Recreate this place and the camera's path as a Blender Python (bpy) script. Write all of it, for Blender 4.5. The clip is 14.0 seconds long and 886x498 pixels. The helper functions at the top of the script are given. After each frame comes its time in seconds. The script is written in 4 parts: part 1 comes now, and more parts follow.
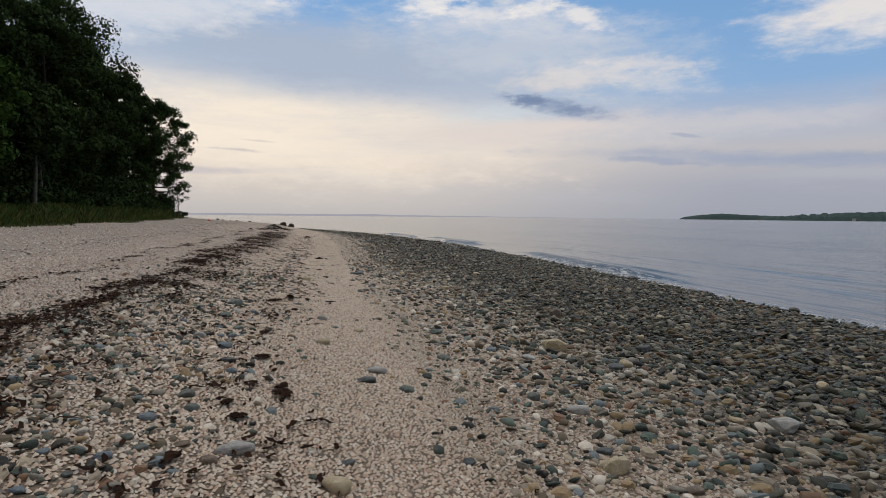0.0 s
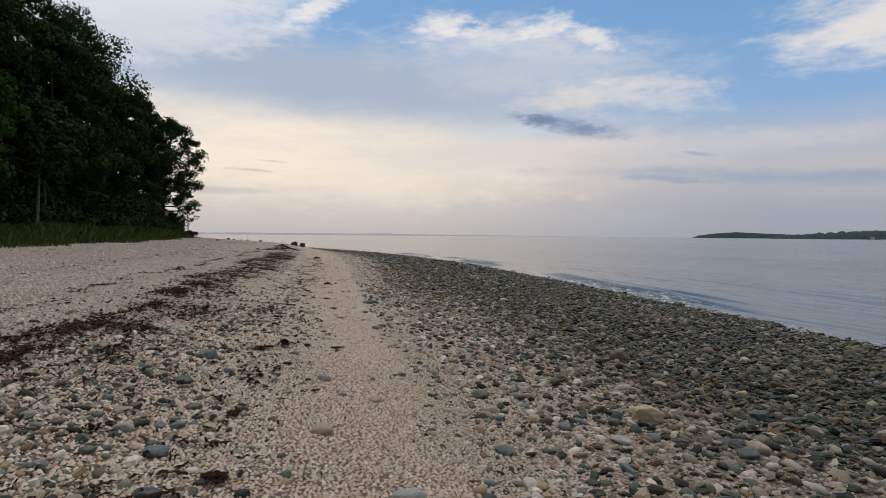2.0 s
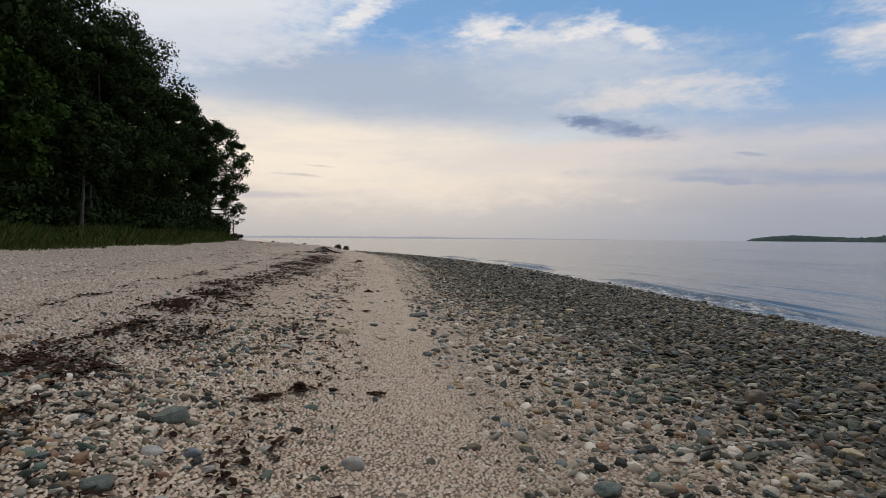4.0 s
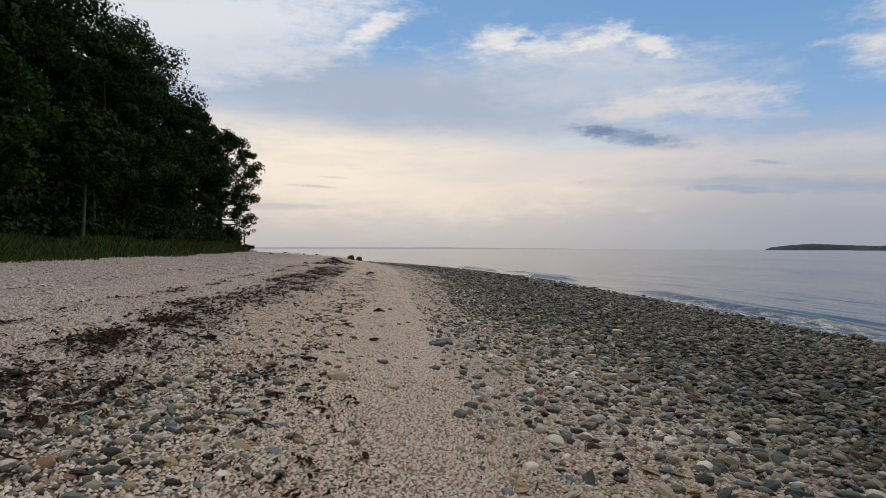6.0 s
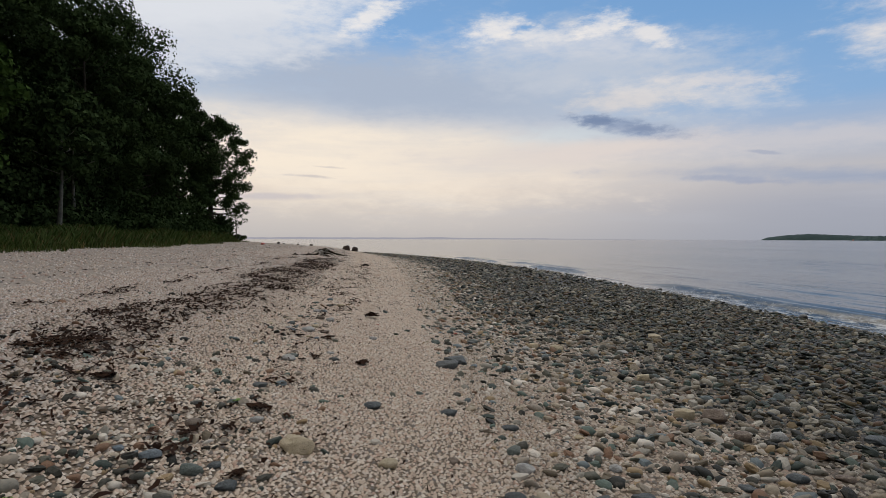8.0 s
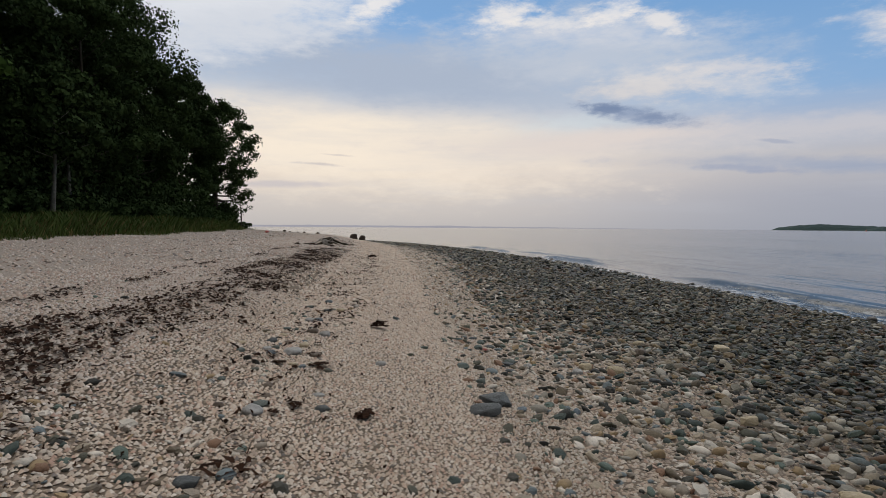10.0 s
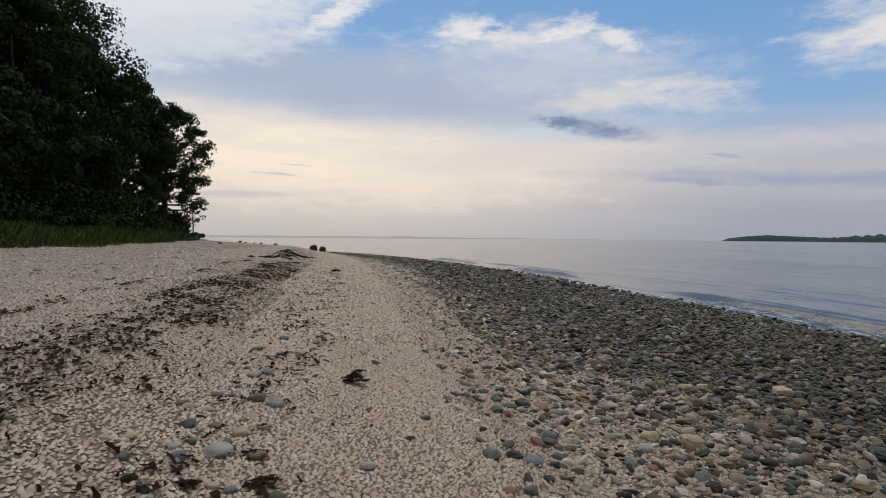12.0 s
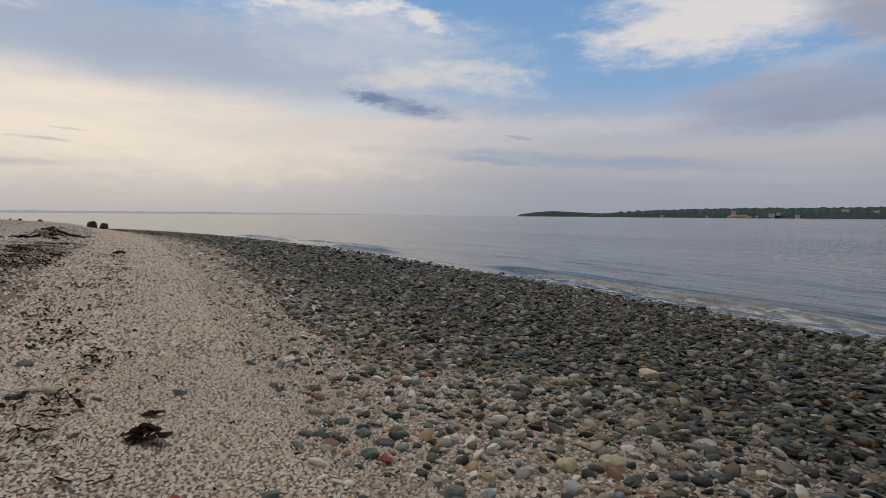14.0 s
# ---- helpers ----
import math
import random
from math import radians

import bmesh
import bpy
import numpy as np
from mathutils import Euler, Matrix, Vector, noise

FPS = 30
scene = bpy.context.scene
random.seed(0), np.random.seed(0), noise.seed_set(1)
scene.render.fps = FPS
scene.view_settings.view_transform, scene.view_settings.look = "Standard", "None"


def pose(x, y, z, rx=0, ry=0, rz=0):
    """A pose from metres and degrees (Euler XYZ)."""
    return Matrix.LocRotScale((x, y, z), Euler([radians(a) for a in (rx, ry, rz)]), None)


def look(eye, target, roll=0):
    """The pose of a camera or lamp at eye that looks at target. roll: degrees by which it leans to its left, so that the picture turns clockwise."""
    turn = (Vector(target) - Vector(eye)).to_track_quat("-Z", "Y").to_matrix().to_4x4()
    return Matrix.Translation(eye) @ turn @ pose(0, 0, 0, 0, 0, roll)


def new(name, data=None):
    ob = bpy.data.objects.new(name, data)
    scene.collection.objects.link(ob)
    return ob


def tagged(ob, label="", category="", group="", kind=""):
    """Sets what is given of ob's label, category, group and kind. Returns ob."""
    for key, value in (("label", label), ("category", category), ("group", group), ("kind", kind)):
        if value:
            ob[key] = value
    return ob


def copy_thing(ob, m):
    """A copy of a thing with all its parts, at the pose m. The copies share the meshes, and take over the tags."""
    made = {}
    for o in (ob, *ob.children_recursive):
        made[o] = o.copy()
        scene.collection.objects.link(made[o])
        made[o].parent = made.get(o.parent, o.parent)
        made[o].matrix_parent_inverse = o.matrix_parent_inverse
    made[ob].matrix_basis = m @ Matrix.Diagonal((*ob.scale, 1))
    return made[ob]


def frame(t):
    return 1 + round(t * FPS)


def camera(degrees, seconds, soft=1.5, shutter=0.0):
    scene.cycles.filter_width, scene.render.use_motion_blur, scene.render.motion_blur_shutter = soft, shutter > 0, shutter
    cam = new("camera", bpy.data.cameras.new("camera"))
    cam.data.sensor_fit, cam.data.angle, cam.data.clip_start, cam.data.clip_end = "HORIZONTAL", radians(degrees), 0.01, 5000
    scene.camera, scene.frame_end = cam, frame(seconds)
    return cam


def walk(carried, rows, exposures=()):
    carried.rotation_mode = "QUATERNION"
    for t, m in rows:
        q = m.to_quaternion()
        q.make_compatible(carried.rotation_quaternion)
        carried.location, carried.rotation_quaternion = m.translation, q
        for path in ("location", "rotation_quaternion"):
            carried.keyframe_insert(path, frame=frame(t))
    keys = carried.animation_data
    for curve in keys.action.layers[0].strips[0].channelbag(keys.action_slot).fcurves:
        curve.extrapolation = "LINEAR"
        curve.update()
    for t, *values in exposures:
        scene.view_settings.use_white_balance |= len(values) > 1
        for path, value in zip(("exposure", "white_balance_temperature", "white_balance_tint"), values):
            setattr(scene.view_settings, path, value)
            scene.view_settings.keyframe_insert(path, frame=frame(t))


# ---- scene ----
cam = camera(74.6, 14.0, soft=0.5)
PATH = [
    (0, (0.008, 0.086, 1.572), (0.423, 2.039, 1.461), 0.48),
    (0.5, (-0.03, 0.63, 1.546), (0.426, 2.574, 1.437), 0.58),
    (1, (0.02, 1.056, 1.545), (0.42, 3.013, 1.441), 0.58),
    (1.5, (0.06, 1.612, 1.542), (0.492, 3.562, 1.439), 0.58),
    (2, (0.098, 2.095, 1.578), (0.473, 4.059, 1.532), 0.38),
    (2.5, (0.165, 2.652, 1.564), (0.458, 4.63, 1.526), 0.28),
    (3, (0.138, 3.269, 1.532), (0.443, 5.245, 1.495), 0.38),
    (3.2, (0.155, 3.438, 1.533), (0.429, 5.419, 1.502), 0.68),
    (5.3, (0.132, 5.608, 1.478), (0.346, 7.596, 1.434), 0.28),
    (5.5, (0.12, 5.823, 1.496), (0.349, 7.81, 1.464), 0.28),
    (6, (0.202, 6.288, 1.468), (0.382, 8.28, 1.468), 0.08),
    (6.5, (0.173, 6.812, 1.488), (0.361, 8.803, 1.495), 0.18),
    (7, (0.149, 7.223, 1.52), (0.286, 9.218, 1.552), 0.08),
    (7.5, (0.221, 7.706, 1.502), (0.327, 9.703, 1.493), 0.08),
    (8, (0.227, 8.211, 1.471), (0.418, 10.201, 1.437), 0.08),
    (8.2, (0.24, 8.385, 1.5), (0.443, 10.374, 1.465), 0.18),
    (10.3, (0.151, 10.31, 1.485), (0.313, 12.301, 1.402), 0.38),
    (10.5, (0.102, 10.517, 1.454), (0.274, 12.508, 1.367), 0.38),
    (11, (0.05, 10.963, 1.48), (0.207, 12.956, 1.424), 0.38),
    (11.5, (0.045, 11.491, 1.526), (0.264, 13.479, 1.475), 0.38),
    (12, (-0.001, 11.954, 1.504), (0.297, 13.931, 1.468), 0.38),
    (12.5, (0.063, 12.352, 1.499), (0.357, 14.33, 1.472), 0.28),
    (13, (0.01, 12.822, 1.477), (0.405, 14.782, 1.445), 0.38),
    (13.5, (0.025, 13.199, 1.488), (0.583, 15.119, 1.429), 0.48),
    (14, (0.025, 13.419, 1.486), (0.932, 15.198, 1.37), 0.38),
]
walk(cam, [(t, look(eye, target, roll)) for t, eye, target, roll in PATH], [(0, 0.0), (12.5, 0.0), (13.3, -0.04), (14, -0.12)])

# ---------------------------------------------------------------- world and light
SUN_AZ, SUN_EL = -46.0, 16.0


def lin(r, g, b):
    f = lambda c: c / 12.92 if c <= 0.04045 else ((c + 0.055) / 1.055) ** 2.4
    return (f(r / 255), f(g / 255), f(b / 255), 1.0)


class Nodes:
    """Short-hand for building a node tree."""

    def __init__(self, tree):
        self.tree = tree
        tree.nodes.clear()

    def add(self, kind, **values):
        node = self.tree.nodes.new(kind)
        for key, value in values.items():
            setattr(node, key, value)
        return node

    def put(self, socket, value):
        if isinstance(value, bpy.types.NodeSocket):
            self.tree.links.new(value, socket)
        else:
            socket.default_value = value

    def math(self, op, a, b=0.0, c=0.0, clamp=False):
        node = self.add("ShaderNodeMath", operation=op, use_clamp=clamp)
        for socket, value in zip(node.inputs, (a, b, c)):
            self.put(socket, value)
        return node.outputs[0]

    def mix(self, fac, a, b, blend="MIX"):
        node = self.add("ShaderNodeMix", data_type="RGBA", blend_type=blend)
        self.put(node.inputs[0], fac)
        self.put(node.inputs[6], a)
        self.put(node.inputs[7], b)
        return node.outputs[2]

    def ramp(self, fac, stops, interpolation="LINEAR"):
        node = self.add("ShaderNodeValToRGB")
        node.color_ramp.interpolation = interpolation
        elements = node.color_ramp.elements
        while len(elements) < len(stops):
            elements.new(0.5)
        for element, (at, colour) in zip(elements, stops):
            element.position, element.color = at, colour
        self.put(node.inputs[0], fac)
        return node.outputs[0]

    def smooth(self, value, low, high, to_low=0.0, to_high=1.0):
        node = self.add("ShaderNodeMapRange", interpolation_type="SMOOTHSTEP")
        for socket, v in zip(node.inputs, (value, low, high, to_low, to_high)):
            self.put(socket, v)
        return node.outputs[0]

    def noise(self, vector, scale, detail=4.0, rough=0.55, colour=False):
        node = self.add("ShaderNodeTexNoise")
        self.put(node.inputs["Vector"], vector)
        self.put(node.inputs["Scale"], scale)
        self.put(node.inputs["Detail"], detail)
        self.put(node.inputs["Roughness"], rough)
        return node.outputs[1 if colour else 0]

    def vec(self, x, y, z=0.0):
        node = self.add("ShaderNodeCombineXYZ")
        for socket, v in zip(node.inputs, (x, y, z)):
            self.put(socket, v)
        return node.outputs[0]

    def xyz(self, vector):
        node = self.add("ShaderNodeSeparateXYZ")
        self.put(node.inputs[0], vector)
        return node.outputs


world = bpy.data.worlds.new("sky")
scene.world = world
world.use_nodes = True
n = Nodes(world.node_tree)
way = n.xyz(n.add("ShaderNodeTexCoord").outputs["Generated"])
az = n.math("MULTIPLY", n.math("ARCTAN2", way[0], way[1]), 57.2958)
el = n.math("MULTIPLY", n.math("ARCSINE", way[2]), 57.2958)
sky = n.add("ShaderNodeTexSky", sky_type="NISHITA", sun_disc=False, sun_elevation=radians(SUN_EL), sun_rotation=radians(SUN_AZ), air_density=1.0, dust_density=0.6, ozone_density=2.0)
clear = n.mix(1.0, sky.outputs[0], (0.085, 0.085, 0.085, 1), "MULTIPLY")
broad = n.noise(n.vec(n.math("MULTIPLY", az, 0.045), n.math("MULTIPLY", el, 0.13)), 1.0, 7, 0.58, True)
fine = n.noise(n.vec(n.math("MULTIPLY", az, 0.16), n.math("MULTIPLY", el, 0.5)), 1.0, 8, 0.62, True)
tiny = n.noise(n.vec(n.math("MULTIPLY", az, 0.5), n.math("MULTIPLY", el, 1.3)), 1.0, 9, 0.65, True)
bx, by, bz = n.xyz(broad)
tx, ty, tz = n.xyz(tiny)
fx, fy, fz = n.xyz(fine)
# air near the horizon, warm towards the low sun and cooler away from it
e01 = n.math("DIVIDE", el, 60.0, clamp=True)
warm = n.ramp(e01, [(0, lin(190, 185, 183)), (0.035, lin(206, 198, 192)), (0.08, lin(226, 213, 200)), (0.15, lin(228, 219, 210)), (0.22, lin(188, 198, 213)), (0.32, lin(130, 174, 223)), (1, lin(110, 150, 204))])
cool = n.ramp(e01, [(0, lin(158, 162, 174)), (0.05, lin(166, 169, 181)), (0.1, lin(188, 186, 190)), (0.15, lin(166, 180, 203)), (0.2, lin(138, 174, 214)), (0.36, lin(120, 168, 220)), (1, lin(110, 148, 198))])
colour = n.mix(n.smooth(az, 2, 42), warm, cool)
colour = n.mix(n.smooth(el, 9, 24, 0.0, 0.22), colour, clear)


def cloud(under, tint, cx, cy, rx, ry, turn=0.0, soft=0.6, most=1.0, warp=1.0, ragged=1.0):
    """A ragged cloud in the sky: its middle (azimuth, height), half sizes in degrees, and tint."""
    c, s = math.cos(radians(turn)), math.sin(radians(turn))
    wa = n.math("ADD", n.math("MULTIPLY_ADD", bx, 9 * warp, -4.5 * warp), n.math("MULTIPLY_ADD", fx, 3.5 * warp, -1.75 * warp))
    we = n.math("ADD", n.math("MULTIPLY_ADD", by, 3 * warp, -1.5 * warp), n.math("MULTIPLY_ADD", fy, 2.4 * warp, -1.2 * warp))
    da = n.math("ADD", n.math("SUBTRACT", az, cx), wa)
    de = n.math("ADD", n.math("SUBTRACT", el, cy), we)
    p = n.math("MULTIPLY", n.math("ADD", n.math("MULTIPLY", da, c), n.math("MULTIPLY", de, s)), 1 / rx)
    q = n.math("MULTIPLY", n.math("SUBTRACT", n.math("MULTIPLY", de, c), n.math("MULTIPLY", da, s)), 1 / ry)
    r = n.math("SQRT", n.math("ADD", n.math("MULTIPLY", p, p), n.math("MULTIPLY", q, q)))
    r = n.math("ADD", r, n.math("MULTIPLY_ADD", fz, 1.5 * ragged, -0.75 * ragged))
    shred = (0.9 if rx > 5 else 2.2) * ragged
    r = n.math("ADD", r, n.math("MULTIPLY_ADD", tz, shred, -0.5 * shred))
    mask = n.smooth(r, 1 + soft, 1 - soft, 0.0, most)
    return n.mix(mask, under, lin(*tint))


CLOUDS = [
    ((250, 236, 217), -5, 7.8, 17, 3.4, -3, 0.9, 0.9, 0.9, 1.2),
    ((232, 220, 209), 14, 6.6, 13, 2.0, 0, 0.9, 0.45, 0.8),
    ((171, 183, 202), 2, 14.5, 21, 2.7, -3, 0.7, 0.97, 0.7),
    ((224, 226, 231), -19, 19.6, 16, 4.4, 8, 0.5, 0.95, 0.7),
    ((203, 209, 220), -17, 17.2, 11, 1.5, 8, 0.9, 0.6, 0.8, 1.4),
    ((240, 236, 233), -1.6, 20.6, 2.6, 0.9, 22, 0.6, 0.85, 0.3),
    ((192, 200, 213), 20, 15.8, 12, 3.0, -8, 0.8, 0.84, 0.7, 1.4),
    ((220, 220, 225), 17.5, 18.2, 9.0, 1.1, -4, 0.9, 0.5, 0.5, 1.2),
    ((247, 240, 233), 10.4, 19.6, 2.6, 0.8, 12, 0.8, 0.7, 0.25, 1.3),
    ((243, 237, 231), 14.6, 19.0, 2.8, 0.6, -6, 0.8, 0.55, 0.25, 1.4),
    ((247, 240, 233), 20.8, 19.5, 2.0, 0.8, 18, 0.8, 0.65, 0.25, 1.4),
    ((240, 234, 229), 25.0, 18.4, 2.2, 0.6, -20, 0.8, 0.7, 0.25, 1.4),
    ((220, 216, 217), 30.5, 13.9, 4.2, 0.6, -6, 0.8, 0.6, 0.3, 1.3),
    ((228, 219, 212), 23.5, 12.8, 4.5, 0.9, 0, 0.9, 0.6, 0.4, 1.2),
    ((206, 216, 222), 18.0, 10.0, 5.0, 0.9, 2, 0.9, 0.6, 0.4, 1.2),
    ((224, 220, 219), 28, 13.0, 6, 0.9, -10, 0.9, 0.5, 0.5, 1.6),
    ((214, 207, 206), 30, 8.3, 22, 1.0, 1, 0.9, 0.55, 0.6, 1.6),
    ((226, 214, 207), 20, 8.2, 8, 0.9, 3, 0.8, 0.6, 0.5),
    ((140, 156, 184), 22.6, 10.45, 4.6, 0.72, -11, 0.5, 0.85, 0.2, 1.0),
    ((116, 134, 166), 20.2, 11.1, 1.9, 0.5, -8, 0.6, 0.85, 0.15, 1.2),
    ((120, 138, 170), 24.4, 10.15, 2.1, 0.4, -8, 0.6, 0.85, 0.15, 1.3),
    ((146, 160, 186), 41, 5.2, 13, 0.55, -3, 0.9, 0.7, 0.5, 1.4),
    ((150, 160, 184), 32, 5.2, 3.5, 0.3, -5, 0.6, 0.7, 0.2),
    ((229, 224, 222), 51.5, 17.2, 9, 2.9, 4, 0.6, 0.95, 0.9, 1.2),
    ((152, 160, 181), 58, 9.6, 7, 1.8, 6, 0.7, 0.85, 0.8),
    ((165, 167, 180), 65, 15.5, 5, 2.8, -12, 0.6, 0.9, 0.8),
    ((168, 172, 186), 57, 11.4, 5.5, 0.8, 8, 0.8, 0.7, 0.4, 1.4),
    ((150, 157, 176), 61, 8.4, 7, 0.7, 3, 0.8, 0.7, 0.4, 1.3),
    ((206, 206, 211), 60, 13.0, 4.5, 0.6, 4, 0.9, 0.35, 0.3, 1.4),
    ((190, 184, 186), -7.4, 6.0, 1.6, 0.11, -2, 0.7, 0.6, 0.15, 1.2),
    ((196, 190, 190), -5.6, 6.9, 1.1, 0.08, -2, 0.7, 0.5, 0.15, 1.2),
    ((196, 190, 194), -11, 4.0, 5.0, 0.3, 2, 0.7, 0.7, 0.2),
    ((156, 164, 186), 34.4, 7.4, 1.1, 0.12, -6, 0.7, 0.7, 0.2, 1.4),
]
veil = n.noise(n.vec(n.math("MULTIPLY", az, 0.04), n.math("MULTIPLY", el, 0.42)), 1.0, 7, 0.6)
veil = n.math("MULTIPLY", n.smooth(veil, 0.42, 0.66), n.math("MULTIPLY", n.smooth(el, 0.5, 3.0), n.smooth(el, 14, 9)))
for row in CLOUDS:
    colour = cloud(colour, *row)
colour = n.mix(n.math("MULTIPLY", veil, 0.22), colour, lin(192, 195, 204))
# unseen bright cloud overhead, added to light the beach; sky behind dimmed for contrast
rest = n.math("MULTIPLY_ADD", n.smooth(bz, 0.42, 0.62), 0.35, 0.6)
rest = n.math("MULTIPLY", rest, n.smooth(el, 24, 31))
colour = n.mix(rest, colour, (1.7, 1.62, 1.5, 1))
ahead = n.smooth(way[1], -0.35, 0.5, 0.33, 1.0)
colour = n.mix(1.0, colour, n.vec(ahead, ahead, ahead), "MULTIPLY")
ground_side = n.smooth(el, -1.0, 0.0)
colour = n.mix(ground_side, lin(120, 124, 134), colour)
back = n.add("ShaderNodeBackground")
n.put(back.inputs[0], colour)
back.inputs[1].default_value = 1.0
n.put(n.add("ShaderNodeOutputWorld").inputs[0], back.outputs[0])

sun = new("sun", bpy.data.lights.new("sun", "SUN"))
sun.data.energy, sun.data.angle, sun.data.color = 1.0, radians(14), (1.0, 0.86, 0.7)
sun.matrix_world = look((0, 0, 60), (-60 * math.sin(radians(SUN_AZ)), -60 * math.cos(radians(SUN_AZ)), 60 - 60 * math.tan(radians(SUN_EL))))

# ---------------------------------------------------------------- the lie of the land
WATER = -0.55
PX = [-60, -40, -26, -20, -14, -8, -5, -3, -2, -1.5, -1, 0, 1, 2, 3, 5, 7.5, 10.6, 13, 20, 40, 120, 400]
PZ = [3.2, 2.6, 1.9, 1.55, 1.12, 0.87, 0.79, 0.73, 0.67, 0.595, 0.455, 0.325, 0.145, 0, -0.125, -0.28, -0.41, -0.55, -0.85, -1.5, -3, -6, -9]
BEND, BEND_FROM = 0.0029, 30.0


def across(x, y):
    """Distance across the beach; the shore bends away beyond the straight stretch."""
    return x + BEND * np.maximum(0, np.minimum(y, 260) - BEND_FROM) ** 2


def ripple(x, y, k):
    return np.sin(k * x + 1.3 * np.sin(0.7 * k * y)) * np.sin(0.9 * k * y + 1.7 * np.sin(0.6 * k * x + 0.5))


def height(x, y):
    x, y = np.asarray(x, float), np.asarray(y, float)
    u = across(x, y)
    z = np.interp(u, PX, PZ)
    s = np.clip((y - 38) / 35, 0, 1)
    t = np.clip((-3 - u) / 6, 0, 1)
    z = z + 0.2 * s * s * (3 - 2 * s) * t * t * (3 - 2 * t)
    e = np.clip((y - 100) / 90, 0, 1)
    z = z * (1 - e) - 6 * e
    near = np.clip((u + 40) / 10, 0, 1) * np.clip((30 - u) / 8, 0, 1)
    return z + near * (0.012 * ripple(x, y, 1.1) + 0.008 * ripple(x + 3, y - 2, 2.7))


def steps(fine_low, fine_high, step, low, high, growth=1.22):
    up, v, s = [], fine_high, step
    while v < high:
        s *= growth
        v += s
        up.append(min(v, high))
    down, v, s = [], fine_low, step
    while v > low:
        s *= growth
        v -= s
        down.append(max(v, low))
    return np.array(down[::-1] + list(np.arange(fine_low, fine_high, step)) + [fine_high] + up)


def sheet(name, xs, ys, zfun, material):
    gx, gy = np.meshgrid(xs, ys)
    verts = np.stack([gx, gy, zfun(gx, gy)], -1).reshape(-1, 3)
    k = np.arange(len(xs) * len(ys)).reshape(len(ys), len(xs))
    faces = np.stack([k[:-1, :-1], k[:-1, 1:], k[1:, 1:], k[1:, :-1]], -1).reshape(-1, 4)
    return mesh_of(name, verts, faces, material)


def mesh_of(name, verts, faces, material, smooth=True):
    """A mesh from arrays of corners and of faces with one number of corners."""
    verts, faces = np.asarray(verts, np.float32), np.asarray(faces, np.int32)
    me = bpy.data.meshes.new(name)
    me.vertices.add(len(verts))
    me.vertices.foreach_set("co", verts.ravel())
    me.loops.add(faces.size)
    me.loops.foreach_set("vertex_index", faces.ravel())
    me.polygons.add(len(faces))
    me.polygons.foreach_set("loop_start", np.arange(0, faces.size, faces.shape[1], dtype=np.int32))
    me.update(calc_edges=True)
    me.polygons.foreach_set("use_smooth", np.full(len(faces), smooth))
    me.materials.append(material)
    return me


# ---------------------------------------------------------------- materials
def material(name):
    m = bpy.data.materials.new(name)
    m.use_nodes = True
    k = Nodes(m.node_tree)
    out = k.add("ShaderNodeOutputMaterial")
    shade = k.add("ShaderNodeBsdfPrincipled")
    k.put(out.inputs[0], shade.outputs[0])
    return m, k, shade


def bump(k, shade, h, strength, distance):
    node = k.add("ShaderNodeBump")
    node.inputs["Strength"].default_value, node.inputs["Distance"].default_value = strength, distance
    k.put(node.inputs["Height"], h)
    k.put(shade.inputs["Normal"], node.outputs[0])


def across_node(k, place):
    x, y, z = k.xyz(place)
    far = k.math("MAXIMUM", k.math("SUBTRACT", y, BEND_FROM), 0.0)
    return k.math("MULTIPLY_ADD", k.math("MULTIPLY", far, far), BEND, x)


STONES = [(0, (0.03, 0.031, 0.028, 1)), (0.1, (0.085, 0.086, 0.068, 1)), (0.19, (0.25, 0.22, 0.18, 1)), (0.27, (0.048, 0.064, 0.058, 1)), (0.35, (0.33, 0.285, 0.22, 1)), (0.43, (0.12, 0.1, 0.072, 1)),
          (0.5, (0.43, 0.405, 0.36, 1)), (0.57, (0.098, 0.132, 0.114, 1)), (0.64, (0.05, 0.05, 0.042, 1)), (0.71, (0.28, 0.21, 0.125, 1)), (0.77, (0.14, 0.172, 0.185, 1)), (0.82, (0.22, 0.21, 0.18, 1)), (0.88, (0.58, 0.54, 0.48, 1)), (0.94, (0.19, 0.115, 0.075, 1))]
SHELLS = [(0, (0.55, 0.462, 0.38, 1)), (0.17, (0.61, 0.535, 0.46, 1)), (0.34, (0.49, 0.395, 0.318, 1)), (0.48, (0.57, 0.505, 0.44, 1)), (0.62, (0.545, 0.43, 0.345, 1)), (0.74, (0.41, 0.335, 0.28, 1)),
          (0.82, (0.67, 0.615, 0.555, 1)), (0.89, (0.47, 0.335, 0.27, 1)), (0.95, (0.2, 0.18, 0.165, 1))]


